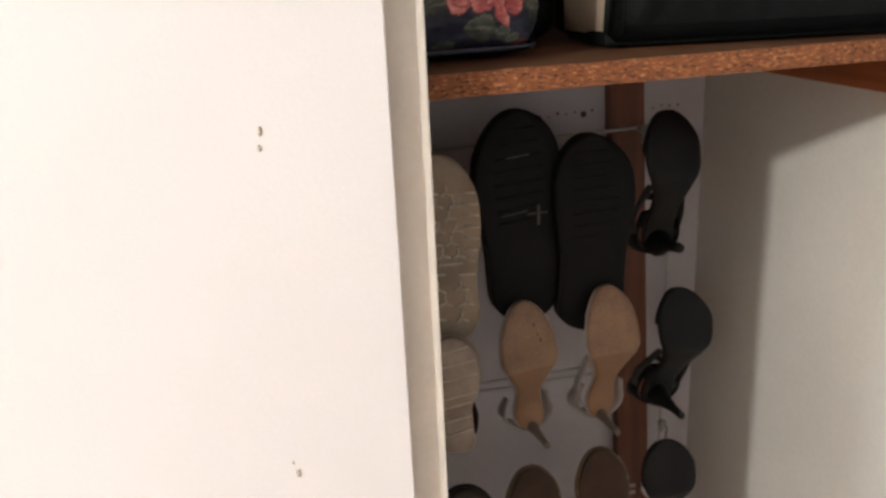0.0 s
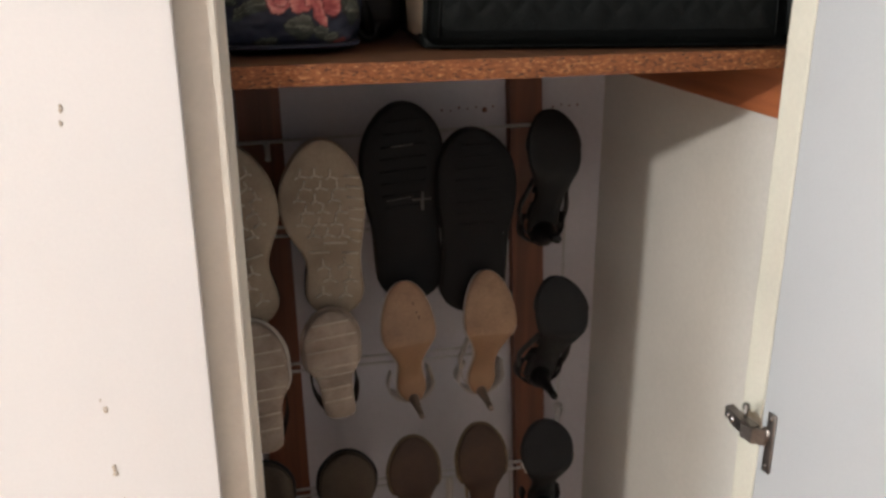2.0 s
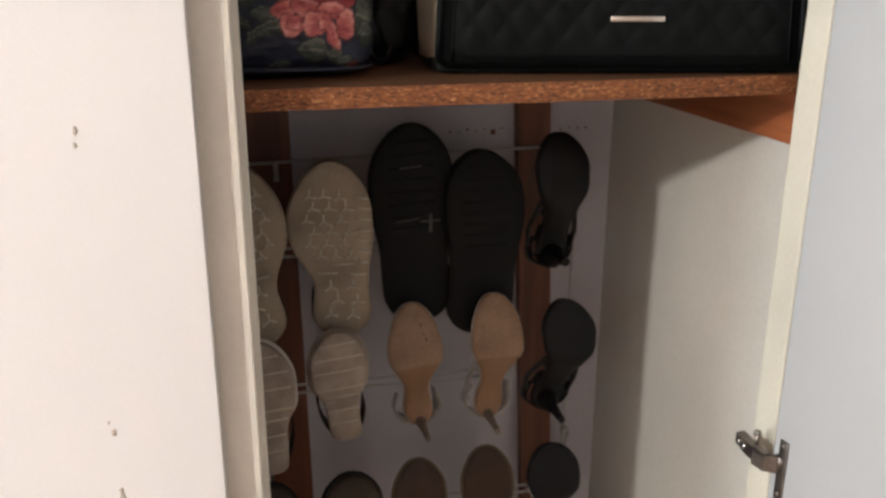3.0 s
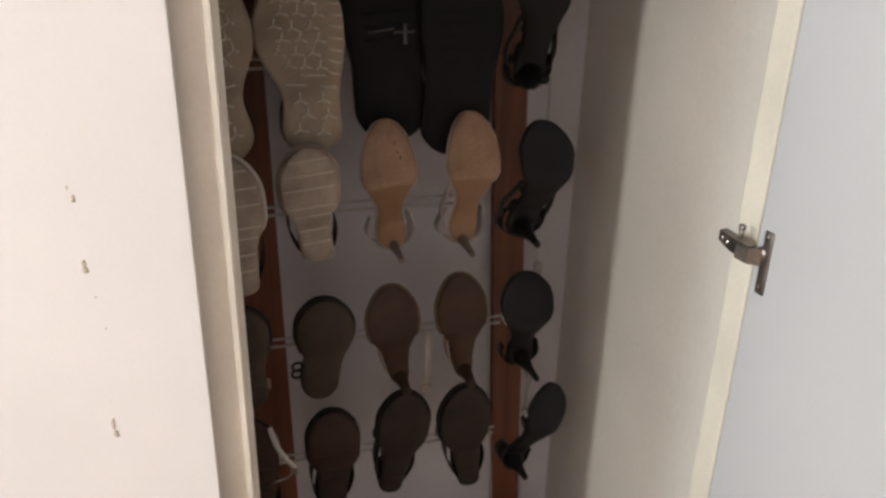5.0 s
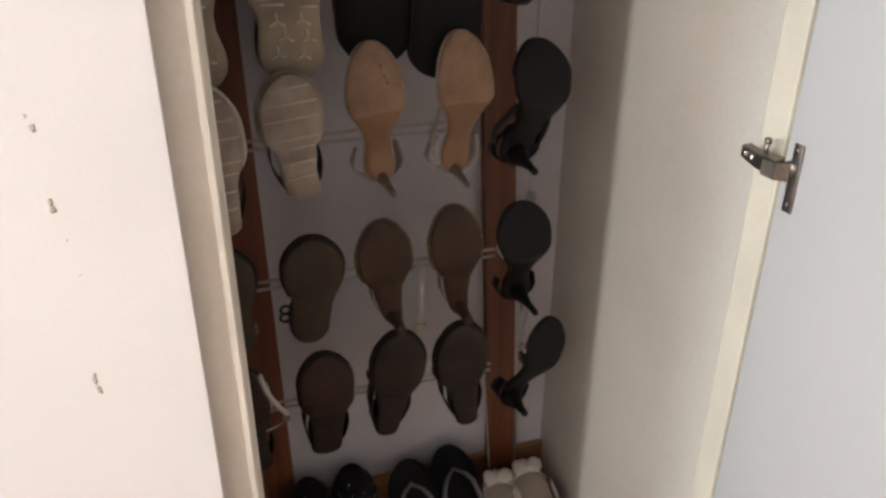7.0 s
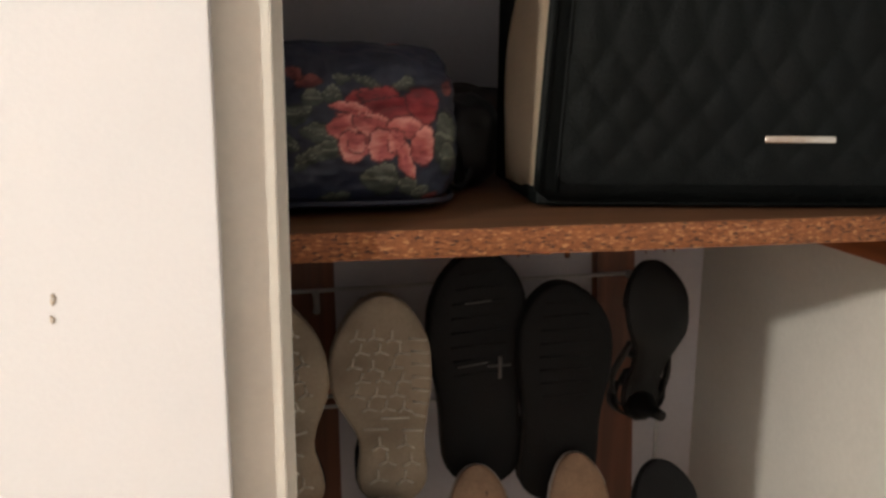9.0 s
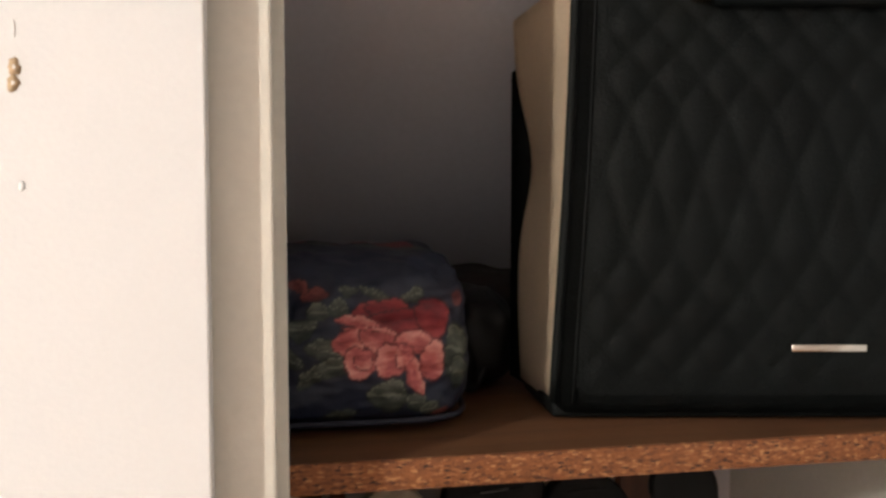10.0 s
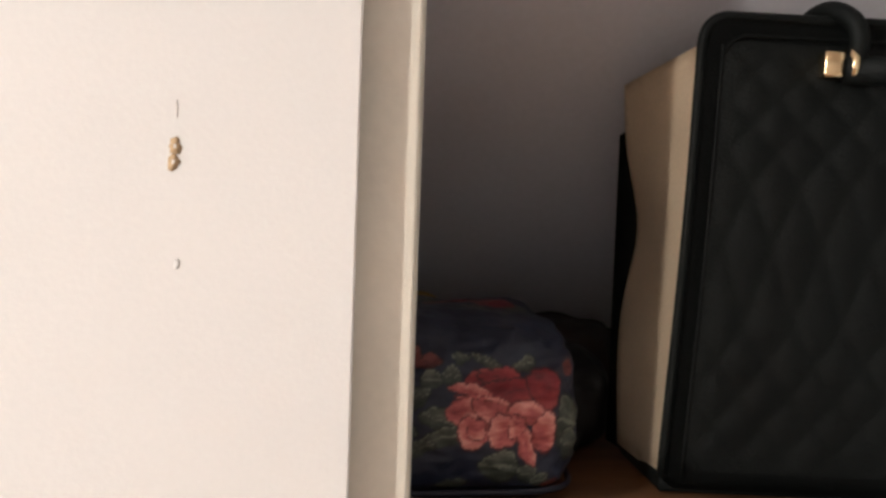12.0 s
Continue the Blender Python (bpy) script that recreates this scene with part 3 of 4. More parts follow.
def slide(y, bottom, top, half, bend, worn):
    f = Last(span(bottom, top), scaled(STRAIGHT, half), 0, 0.024, bend)
    s = empty("slide_sandal", place(y, bottom, top), "black rubber slide sandal hung sole outward", "sandal", "shoes on the rack")
    sole = part("sole", f.slab(), BLACK_R, s)
    part("strap", f.arch(0.55, 0.82, 0.06, 0.045, 1.0, 6, thick=0.004), BLACK_R, s)
    for t in (0.92, 0.86, 0.80, 0.74, 0.68, 0.62, 0.56, 0.50):
        part("ridge", bar(f.at(t, -0.55, 0.0006), f.at(t + 0.004, 0.55, 0.0006), 0.004, 0.0010), BLACK_R, sole)
    if worn:
        grey = mat("scuffed_rubber", (0.16, 0.15, 0.14), 0.7, 0.2, 60, 300, 0.3)
        c = f.at(0.525, 0.48, -0.0012)
        part("cross_mark", merge([bar(c + Vector((-0.016, 0, 0.001)), c + Vector((0.013, 0, 0)), 0.003, 0.0008), bar(c + Vector((0, 0, 0.012)), c + Vector((-0.001, 0, -0.016)), 0.005, 0.0009)]), grey, sole, "pale scuffed cross")
        part("scuff", bar(f.at(0.535, -0.45, -0.001), f.at(0.545, 0.2, -0.001), 0.002, 0.0005), grey, sole)
        part("scuff", bar(f.at(0.80, -0.3, -0.001), f.at(0.805, 0.25, -0.001), 0.002, 0.0005), grey, sole)
    for side in (-1, 1):
        part("welt", f.rim(0.12, 0.42, side, 0.0011, 1.0, 0.004), mat("glossy_welt", (0.06, 0.05, 0.045), 0.2, 0.1), s)
    return s


def heeled(y, bottom, top, half, bend, sole_m, arch_m, upper_m, height, label, tip=0.02, heel_m=None, stub=(0.016, 0.0045), straps=(), counter=0.04, keys=DRESS, lean=-12.0, rim_m=None, gems=False, vamp=None, seat=0.15, wide=1.0, loops=None, cup=(0.24, 1.42, 0.3), sides=(-1, 1), toe=0.28, loose=1.0, post=0.09):
    k = math.sin(radians(-lean))
    f = Last(span(bottom, top) * (1 - 0.4 * k) / math.cos(radians(lean)), scaled(keys, half * (1 + 0.15 * k)), height, 0.006, bend, seat, toe_round=toe)
    top = (top[0] + (top[0] - 0.2) * f.length * k / 1.15, top[1])
    s = empty("heeled_shoe", place(y, bottom, top, lean), label, "shoe", "shoes on the rack")
    part("sole", f.slab(0, 0, 0.005, 0.52, 1.0, 18), sole_m, s)
    part("shank", f.slab(0.0006, 0.0, 0.0055, 0.0, 0.525, 18), arch_m, s)
    part("insole", f.slab(-0.0015, 0.0055, 0.009), upper_m, s)
    part("heel", f.heel(stub[0], stub[1], tip, post, wide, stub[1] > 0.008), heel_m or upper_m, s)
    if counter:
        part("heel_counter", f.counter(cup[0], counter, out=cup[1], slope=cup[2]), upper_m, s)
    for t0, t1, h, skew, m in straps:
        st = part("strap", f.arch(t0, t1, h, h * 0.9, 1.06, 4, skew), m, s)
        if gems:
            for k in range(9):
                a = math.pi * (0.04 + 0.08 * (k % 5) if k < 5 else 0.96 - 0.07 * (k - 5))
                p = f.at((t0 + t1) / 2 + skew * math.sin(a), -math.cos(a) * 1.10, f.thick * 0.7) + Vector((0, h * math.sin(a), 0))
                bm = bmesh.new()
                bmesh.ops.create_icosphere(bm, subdivisions=1, radius=0.0022, matrix=Matrix.Translation(p))
                part("gem", bm, GEM, st)
    if loops:
        for side in sides:
            part("ankle_strap", f.side_loop(side, half * loose, 0.016), loops, s)
    if vamp:
        part("vamp", f.arch(vamp[0], 0.985, vamp[1], 0.012, 1.05, 9), upper_m, s)
    if rim_m:
        part("trim", f.rim(0.52, 1.0, 0, 0.003, 1.04, 0.007), rim_m, s)
    return s


sneaker(1.078, (0.344, 0.885), (0.325, 1.145), 0.0605, -0.006)
sneaker(1.078, (0.219, 0.878), (0.191, 1.148), 0.0605, 0.006)
slide(1.096, (0.460, 0.891), (0.447, 1.188), 0.0615, -0.006, True)
slide(1.085, (0.546, 0.868), (0.551, 1.148), 0.0610, 0.006, False)

STRIPE = mat("striped_mesh", (0.10, 0.095, 0.09), 0.6, 0.3, 300, 900, 0.4, second=(0.012, 0.012, 0.012), spec=0.3)
LAB_B = "black satin high-heeled sandal with a patterned mesh strap"
heeled(1.061, (0.672, 0.966), (0.657, 1.188), 0.040, 0.004, BLACK_S, BLACK_S, BLACK_S, 0.055, LAB_B, 0.07, stub=(0.022, 0.007), straps=((0.40, 0.44, 0.05, 0.0, BLACK_S), (0.22, 0.34, 0.055, -0.05, CHARCOAL)), vamp=(0.72, 0.04), wide=1.1, keys=PUMP, loops=STRIPE)
heeled(1.021, (0.662, 0.736), (0.666, 0.938), 0.0415, 0.010, CHARCOAL, BLACK_S, BLACK_S, 0.068, LAB_B, 0.015, stub=(0.020, 0.0055), straps=((0.40, 0.45, 0.05, 0.0, CHARCOAL), (0.22, 0.34, 0.055, -0.04, CHARCOAL)), vamp=(0.72, 0.04), keys=PUMP, loops=STRIPE)

LAB_C = "pale cork-soled wedge sandal with ankle strap"


def wedge(y, bottom, top, half, bend, sole_m, upper_m, line_m, height, label, lines, white=False, name="wedge_sandal", keys=WEDGE, gems=False, loops=None, square=0.14, raised=0.0, heel_m=None):
    f = Last(span(bottom, top), scaled(keys, half), raised, 0.016, bend, 0.40, 0.52, heel_round=square)
    s = empty(name, place(y, bottom, top, 0), label, "sandal", "shoes on the rack")
    sole = part("sole", f.slab(), sole_m, s)
    part("wedge_heel", f.slab(0.004, 0.016, 0.016 + height, 0.0, 0.42, 12), sole_m, s)
    if raised:
        part("block_heel", f.block(0.0, 0.41), heel_m or sole_m, s)
    part("toe_strap", f.arch(0.66, 0.84, 0.045, 0.035, 1.06, 5), upper_m, s)
    part("ankle_strap", f.arch(0.10, 0.16, 0.075, 0.075, 1.04, 3, 0.05), upper_m, s)
    part("heel_counter", f.counter(0.22, 0.05, out=1.03), upper_m, s)
    part("trim", f.rim(0.45, 1.0, 0, 0.0032, 1.03, 0.014), upper_m, s)
    for t in lines:
        up = -f.lift(t) if t < 0.41 else 0.0
        part("groove_line", bar(f.at(t, -0.88, up + 0.0005), f.at(t + 0.012, 0.88, up + 0.0005), 0.0028, 0.0010), line_m, sole)
    if white:
        part("white_strap", f.arch(0.52, 0.86, 0.018, 0.016, 1.10, 6, a0=0.82, a1=1.0, thick=0.004), WHITE_L, s, "white leather strap edge")
    if loops:
        for side in (-1, 1):
            part("side_strap", f.side_loop(side, half * 0.6, 0.03), loops, s)
    if gems:
        st = part("gem_strap", f.arch(0.50, 0.62, 0.05, 0.045, 1.10, 4, thick=0.004), upper_m, s, "black strap set with small gems")
        for k in range(10):
            a = math.pi * (0.03 + 0.02 * k) if k < 6 else math.pi * (0.97 - 0.02 * (k - 6))
            p = f.at(0.56 + 0.012 * (k % 3 - 1), -math.cos(a) * 1.13, f.thick * 0.7) + Vector((0, 0.05 * math.sin(a), 0))
            bm = bmesh.new()
            bmesh.ops.create_icosphere(bm, subdivisions=1, radius=0.0019, matrix=Matrix.Translation(p))
            part("gem", bm, GEM, st)
    b = f.at(0.12, 1.05, 0.03)
    part("buckle", box(b.x - 0.004, b.x + 0.004, b.y, b.y + 0.004, b.z - 0.012, b.z + 0.006, 0.001), STEEL, s)
    return s


wedge(1.042, (0.337, 0.735), (0.326, 0.905), 0.041, -0.004, CORK, CORK, CORKLINE, 0.03, LAB_C, (0.18, 0.30, 0.42, 0.50, 0.66, 0.78, 0.90), keys=CORKY, loops=DKBROWN, square=0.05, raised=0.0015)
wedge(1.042, (0.226, 0.692), (0.215, 0.898), 0.041, 0.004, CORK, WHITE_L, CORKLINE, 0.03, LAB_C, (0.18, 0.30, 0.42, 0.50, 0.66, 0.78, 0.90), keys=CORKY, loops=DKBROWN, square=0.05, raised=0.0015)

LAB_T = "tan leather-soled heel with pale silver-grey satin straps"
for bt, tp, bend in (((0.452, 0.740), (0.427, 0.952), -0.002), ((0.560, 0.739), (0.552, 0.958), 0.004)):
    heeled(1.02, bt, tp, 0.0395, bend, TAN, TANARCH, SILVER, 0.050, LAB_T, -0.025, TAUPE, (0.0090, 0.0046), ((0.50, 0.58, 0.04, -0.04, SILVER),), 0.05, vamp=(0.80, 0.03), loops=SILVER if bend > 0 else None, sides=(-1,), cup=(0.28, 1.65, 0.55), keys=EGG, toe=0.40, post=0.035)

tan = bpy.data.objects["heeled_shoe.002"]
scuff_m = mat("dark_scuff", (0.10, 0.05, 0.03), 0.7, 0.2, 90, 400, 0.2)
scuff_rng = random.Random(8)
for u, v in ((0.010, 0.166), (0.013, 0.152), (0.016, 0.144)):
    ob = part("scuff", chip_mark(scuff_rng, scuff_rng.uniform(0.0015, 0.0025), scuff_rng.uniform(0.004, 0.008)), scuff_m, tan)
    ob.location = (u, -0.0006, v)

LAB_O = "brown flat sandal with black trim and ring buckle"
for bt, tp, bend in (((0.327, 0.493), (0.345, 0.661), 0.003), ((0.226, 0.493), (0.214, 0.661), -0.003)):
    f = wedge(1.052, bt, tp, 0.044, bend, OLIVE, BLACK_S, OLIVE, 0.004, LAB_O, (0.22,), name="flat_sandal")
    for dz in (0.045, 0.058):
        ring = [(-0.036 + 0.008 * math.cos(a), 0.004, dz + 0.007 * math.sin(a)) for a in [2 * math.pi * k / 14 for k in range(15)]]
        part("ring", tube(ring, 0.0022, 6), BLACK_S, f)

LAB_G = "brown-soled strappy heel with dull gold straps"
for bt, tp, bend in (((0.463, 0.498), (0.434, 0.686), -0.004), ((0.570, 0.494), (0.541, 0.693), -0.002)):
    heeled(1.025, bt, tp, 0.0395, bend, BRONZE, BRONZE, BRONZE, 0.036, LAB_G, 0.03, BRONZE, (0.013, 0.008), ((0.56, 0.60, 0.045, 0.0, GOLD_S), (0.70, 0.73, 0.04, 0.0, GOLD_S), (0.40, 0.43, 0.05, -0.03, GOLD_S)), 0.0, keys=TAPER, rim_m=OLIVERIM, toe=0.34, loops=GOLD_S, sides=(-1,), loose=0.35)

LAB_K = "black evening heel with charcoal sole and small gems"
heeled(1.028, (0.683, 0.486), (0.649, 0.682), 0.0430, 0.0, CHARCOAL, BLACK_S, BLACK_S, 0.07, LAB_K, 0.02, stub=(0.018, 0.0048), straps=((0.56, 0.66, 0.045, 0.0, WHITE_L),), gems=True)
k4 = heeled(1.026, (0.672, 0.280), (0.729, 0.465), 0.034, 0.0, CHARCOAL, BLACK_S, BLACK_S, 0.05, LAB_K, 0.05, stub=(0.021, 0.0058), straps=((0.50, 0.60, 0.05, 0.0, BLACK_S), (0.62, 0.66, 0.05, 0.0, WHITE_L)), gems=True)

LAB_W = "burgundy-brown wedge sandal with black and white straps"
wedge(1.06, (0.342, 0.264), (0.349, 0.452), 0.043, 0.004, BURG, BLACK_S, BURG, 0.03, LAB_W, (0.30, 0.55), True, keys=CORKY, square=0.05, loops=BLACK_S, raised=0.0015, heel_m=DKBROWN)
wedge(1.06, (0.232, 0.255), (0.214, 0.452), 0.043, -0.004, BURG, BLACK_S, BURG, 0.03, LAB_W, (0.30, 0.55), True, keys=CORKY, square=0.05, loops=BLACK_S, raised=0.0015, heel_m=DKBROWN)

LAB_D = "dark brown block-heeled sandal with black gem-set straps"
for bt, tp, bend in (((0.439, 0.284), (0.472, 0.474), 0.004), ((0.583, 0.270), (0.569, 0.470), -0.004)):
    wedge(1.050, bt, tp, 0.0440, bend, DKBROWN, BLACK_S, BURG, 0.03, LAB_D, (0.16,), name="block_heel_sandal", keys=BLOCK, gems=True, square=0.05, loops=BLACK_S, raised=0.0015)

# a loose ankle strap with a small buckle, hanging between two shoes
loose = empty("hanging_strap", pose(0.512, 1.085, 0.545), "thin pale satin strap hanging with a gold buckle", "strap")
part("band", loft([[(-0.006, 0, 0.03), (0.006, 0, 0.03), (0.006, 0.0015, 0.03), (-0.006, 0.0015, 0.03)], [(-0.008, -0.006, -0.03), (0.004, -0.006, -0.03), (0.004, -0.0045, -0.03), (-0.008, -0.0045, -0.03)], [(-0.011, -0.004, -0.075), (0.000, -0.004, -0.075), (0.000, -0.0025, -0.075), (-0.011, -0.0025, -0.075)]]), SILVER, loose)
part("buckle", tube([(-0.014, -0.006, -0.073), (0.003, -0.006, -0.073), (0.003, -0.006, -0.083), (-0.014, -0.006, -0.083), (-0.014, -0.006, -0.073)], 0.0016, 6), GOLD, loose)

tagged(link("dangling_string", tube(curve_through([(0.664, 1.236, 0.512), (0.670, 1.234, 0.400), (0.680, 1.235, 0.250), (0.690, 1.233, 0.100), (0.699, 1.230, -0.030)], 6), 0.0016, 6), WHITEWIRE), "thin pale cord hanging down beside a brown post", "string")
white_strap = empty("hanging_strap", pose(0.2, 1.045, 0.4), "narrow white leather ankle strap hanging off a sandal", "strap")
band = curve_through([(0.048, 0.0, 0.056), (0.056, -0.004, 0.024), (0.070, -0.006, -0.004), (0.082, -0.004, -0.026), (0.072, 0.0, -0.044), (0.050, 0.004, -0.054)], 5)
part("band", loft([[p + Vector((-0.0035, 0, -0.002)), p + Vector((0.0035, 0, 0.002)), p + Vector((0.0035, 0.002, 0.002)), p + Vector((-0.0035, 0.002, -0.002))] for p in band]), WHITE_L, white_strap)
part("buckle", box(0.074, 0.086, -0.008, -0.005, -0.034, -0.024, 0.001), STEEL, white_strap)


# ---- shoes on the closet floor ----
def floor_pose(x, y, yaw, pitch, z=FLOOR):
    """Heel at (x, y) on the floor, toe towards the back wall, toe raised by pitch."""
    return pose(x, y, z, 0, 0, yaw) @ pose(0, 0, 0, -90 + pitch, 0, 0) @ pose(0, 0, 0, 0, 0, 180)


def flip_flop(x, y, yaw, bend):
    f = Last(0.262, scaled(FLAT, 0.048), 0, 0.020, bend)
    s = empty("flip_flop", floor_pose(x, y, yaw, 25), "black rubber flip-flop with a grey thong strap", "flip-flop", "shoes on the closet floor")
    part("sole", f.slab(), BLACK_R, s)
    toe = f.at(0.80, 0.0, 0.022)
    for side in (-1, 1):
        a = f.at(0.42, side * 0.95, 0.016)
        m = (toe + a) / 2 + Vector((side * 0.012, 0.022, 0.012))
        pts = [toe, toe.lerp(m, 0.5) + Vector((side * 0.003, 0.008, 0)), m, m.lerp(a, 0.5) + Vector((side * 0.006, -0.001, 0)), a]
        rings = []
        for i, p in enumerate(pts):
            d = (pts[min(i + 1, 4)] - pts[max(i - 1, 0)]).normalized()
            w = d.cross(Vector((0, 1, 0))).normalized() * (0.0026 + 0.0008 * i)
            rings.append([p - w, p + w, p + w + Vector((0, 0.0025, 0)), p - w + Vector((0, 0.0025, 0))])
        part("strap", loft(rings), GREYSTRAP, s, "grey thong strap")
    part("toe_post", tube([toe + Vector((0, -0.006, 0)), toe + Vector((0, 0.004, 0))], 0.004, 8), GREYSTRAP, s)
    return s


def gem_sandal(x, y, yaw, bend):
    f = Last(0.24, scaled(FLAT, 0.042), 0, 0.014, bend)
    s = empty("gem_sandal", floor_pose(x, y, yaw, 30), "black flat sandal with beaded strap and pale insole", "sandal", "shoes on the closet floor")
    part("sole", f.slab(), BLACK_R, s)
    part("insole", f.slab(0.004, 0.0145, 0.016, 0.0, 0.84), GREYINSOLE, s, "pale grey insole")
    st = part("strap", f.arch(0.66, 0.93, 0.05, 0.03, 1.06, 8), BLACK_S, s)
    rng = random.Random(int(x * 1000))
    for k in range(26):
        a = math.pi * rng.uniform(0.08, 0.92)
        t = rng.uniform(0.68, 0.80)
        p = f.at(t, -math.cos(a) * 1.06, f.thick * 0.7) + Vector((0, 0.047 * math.sin(a), 0))
        bm = bmesh.new()
        bmesh.ops.create_icosphere(bm, subdivisions=1, radius=rng.uniform(0.0015, 0.0028), matrix=Matrix.Translation(p))
        part("bead", bm, GEM if k % 3 == 0 else BLACK_S, st)
    return s


def ballet_flat(x, y, yaw, bend):
    f = Last(0.235, scaled(TRAINER, 0.040), 0, 0.008, bend)
    s = empty("ballet_flat", floor_pose(x, y, yaw, 15), "off-white leather ballet flat with a bow", "shoe", "shoes on the closet floor")
    part("sole", f.slab(), CREAMIN, s)
    part("insole", f.slab(0.004, 0.0085, 0.0105), CREAMIN, s)
    part("vamp", f.arch(0.80, 0.985, 0.034, 0.016, 1.04, 9, skew=0.03), WHITE_L, s)
    part("side_wall", f.counter(0.74, 0.045, 0.002, 0.25), WHITE_L, s)
    c = f.at(0.885, 0, 0.036)
    for side in (-1, 1):
        rings = []
        for k, (r, w) in enumerate(((0.006, 0.0), (0.014, 0.010), (0.018, 0.019), (0.010, 0.029))):
            p = c + Vector((side * w, 0.002 * (k % 2), 0.002))
            rings.append([p + Vector((0, 0.5 * r * math.cos(2 * math.pi * j / 10), r * math.sin(2 * math.pi * j / 10))) for j in range(10)])
        part("bow_loop", loft(rings), WHITE_L, s)
    bm = bmesh.new()
    bmesh.ops.create_icosphere(bm, subdivisions=2, radius=0.006, matrix=Matrix.Translation(c))
    part("bow_knot", bm, WHITE_L, s)
    return s


flip_flop(0.507, 0.994, -3, 0.003)
flip_flop(0.594, 1.008, -3, -0.003)
gem_sandal(0.313, 1.030, -3, 0.003)
gem_sandal(0.390, 1.040, -6, -0.003)
ballet_flat(0.668, 0.968, -6, 0.003)
ballet_flat(0.744, 0.978, -3, -0.003)


# ---- on the shelf: the quilted handbag ----
SHELF = 1.2978
BW, BH, BD, SKEW = 0.392, 0.345, 0.104, 0.012


def handbag():
    bag = empty("handbag", pose(0.393, 0.752, SHELF + 0.0058, 0, 0, -10.9), "black quilted leather handbag with cream side panels on the shelf", "handbag")
    bag.scale = (0.967, 0.967, 0.967)

    def side_x(z, back=0.0):
        """Left edge of the front, drawn in towards the top; the back hangs straighter."""
        q = z / BH
        return (1 - 0.95 * back) * (0.008 * (1 - q) + 0.024 * q ** 1.3 + 0.004 * math.sin(math.pi * q))

    # heights of the rows of stitching, drawn long in the middle
    stitch = (-0.014, 0.007, 0.028, 0.050, 0.071, 0.095, 0.123, 0.180, 0.223, 0.247, 0.266, 0.285, 0.304, 0.323, 0.345)

    def quilt_row(z):
        for k in range(len(stitch) - 1):
            if z <= stitch[k + 1]:
                return 0.5 * (k + (z - stitch[k]) / (stitch[k + 1] - stitch[k]))
        return 0.5 * len(stitch)

    def front(lift, x_in=0.0, z0=0.0, z1=BH, nx=120, nz=110, quilt=True, flip=1, y=0.0):
        bm = bmesh.new()
        rows = []
        for j in range(nz + 1):
            z = z0 + (z1 - z0) * j / nz
            row = []
            for i in range(nx + 1):
                q = i / nx
                xl, xr = side_x(z, y / BD) + x_in, BW - side_x(z, y / BD) - x_in
                x = xl + (xr - xl) * q
                # rounded corners
                zz = z
                edge = min(q, 1 - q) * (xr - xl)
                if edge < 0.014:
                    k = 1 - edge / 0.014
                    zz = z0 + (z - z0) * (1 - 0.035 * k * k * ((z - z0) / (z1 - z0)) ** 6)
                    zz = zz + 0.008 * k * k * (1 - (z - z0) / (z1 - z0)) ** 6
                zz -= 0.012 * (z / BH) ** 2 * q
                h = lift
                if quilt:
                    u, v = (x - 0.2) / 0.0344, quilt_row(z)
                    a = math.sin(math.pi * (u + v))
                    b = math.sin(math.pi * (u - v))
                    fade = min(1.0, edge / 0.02, (z - z0) / 0.02, (z1 - z) / 0.02)
                    h += 0.0025 * fade * abs(a * b) ** 0.6 + 0.004 * math.sin(math.pi * q) * math.sin(math.pi * z / BH)
                row.append(bm.verts.new((x - SKEW * y / BD, y - flip * h, zz)))
            rows.append(row)
        for a, b in zip(rows, rows[1:]):
            for i in range(nx):
                bm.faces.new((a[i], a[i + 1], b[i + 1], b[i]))
        return bm

    part("front_panel", front(0.001, 0.014, 0.014, BH - 0.020), BAGBLACK, bag, "black quilted leather front")
    # smooth border round the quilting
    bm = front(0.0, 0.0, 0.0, BH, 40, 40, False)
    bmesh.ops.solidify(bm, geom=list(bm.faces), thickness=0.004)
    part("front_border", bm, BAGBLACK, bag)

    def edge_path(inset, y):
        pts = [(side_x(z) + inset, y, z) for z in [0.008 + (BH - 0.03) * k / 14 for k in range(15)]]
        pts += [(side_x(BH) + inset + 0.018 - 0.018 * math.cos(a), y, BH - inset - 0.018 + 0.018 * math.sin(a)) for a in [radians(12 + 13 * k) for k in range(7)]]
        right = [(BW - x, yy, z) for x, yy, z in pts[::-1]]
        path = pts + [(BW / 2, y, BH - inset + 0.0005)] + right
        return [(x - SKEW * max(0.0, yy) / BD, yy, z - 0.012 * (z / BH) ** 2 * x / BW) for x, yy, z in path]

    part("piping", tube(edge_path(0.001, 0.001), 0.0036, 8), BAGBLACK, bag)
    part("seam", tube(edge_path(0.015, -0.0022), 0.0011, 6), BAGBLACK, bag)
    bm = front(0.0, -0.004, 0.0, BH - 0.070, 30, 30, False, -1, BD)
    bmesh.ops.solidify(bm, geom=list(bm.faces), thickness=0.004)
    part("back_panel", bm, BAGBLACK, bag)

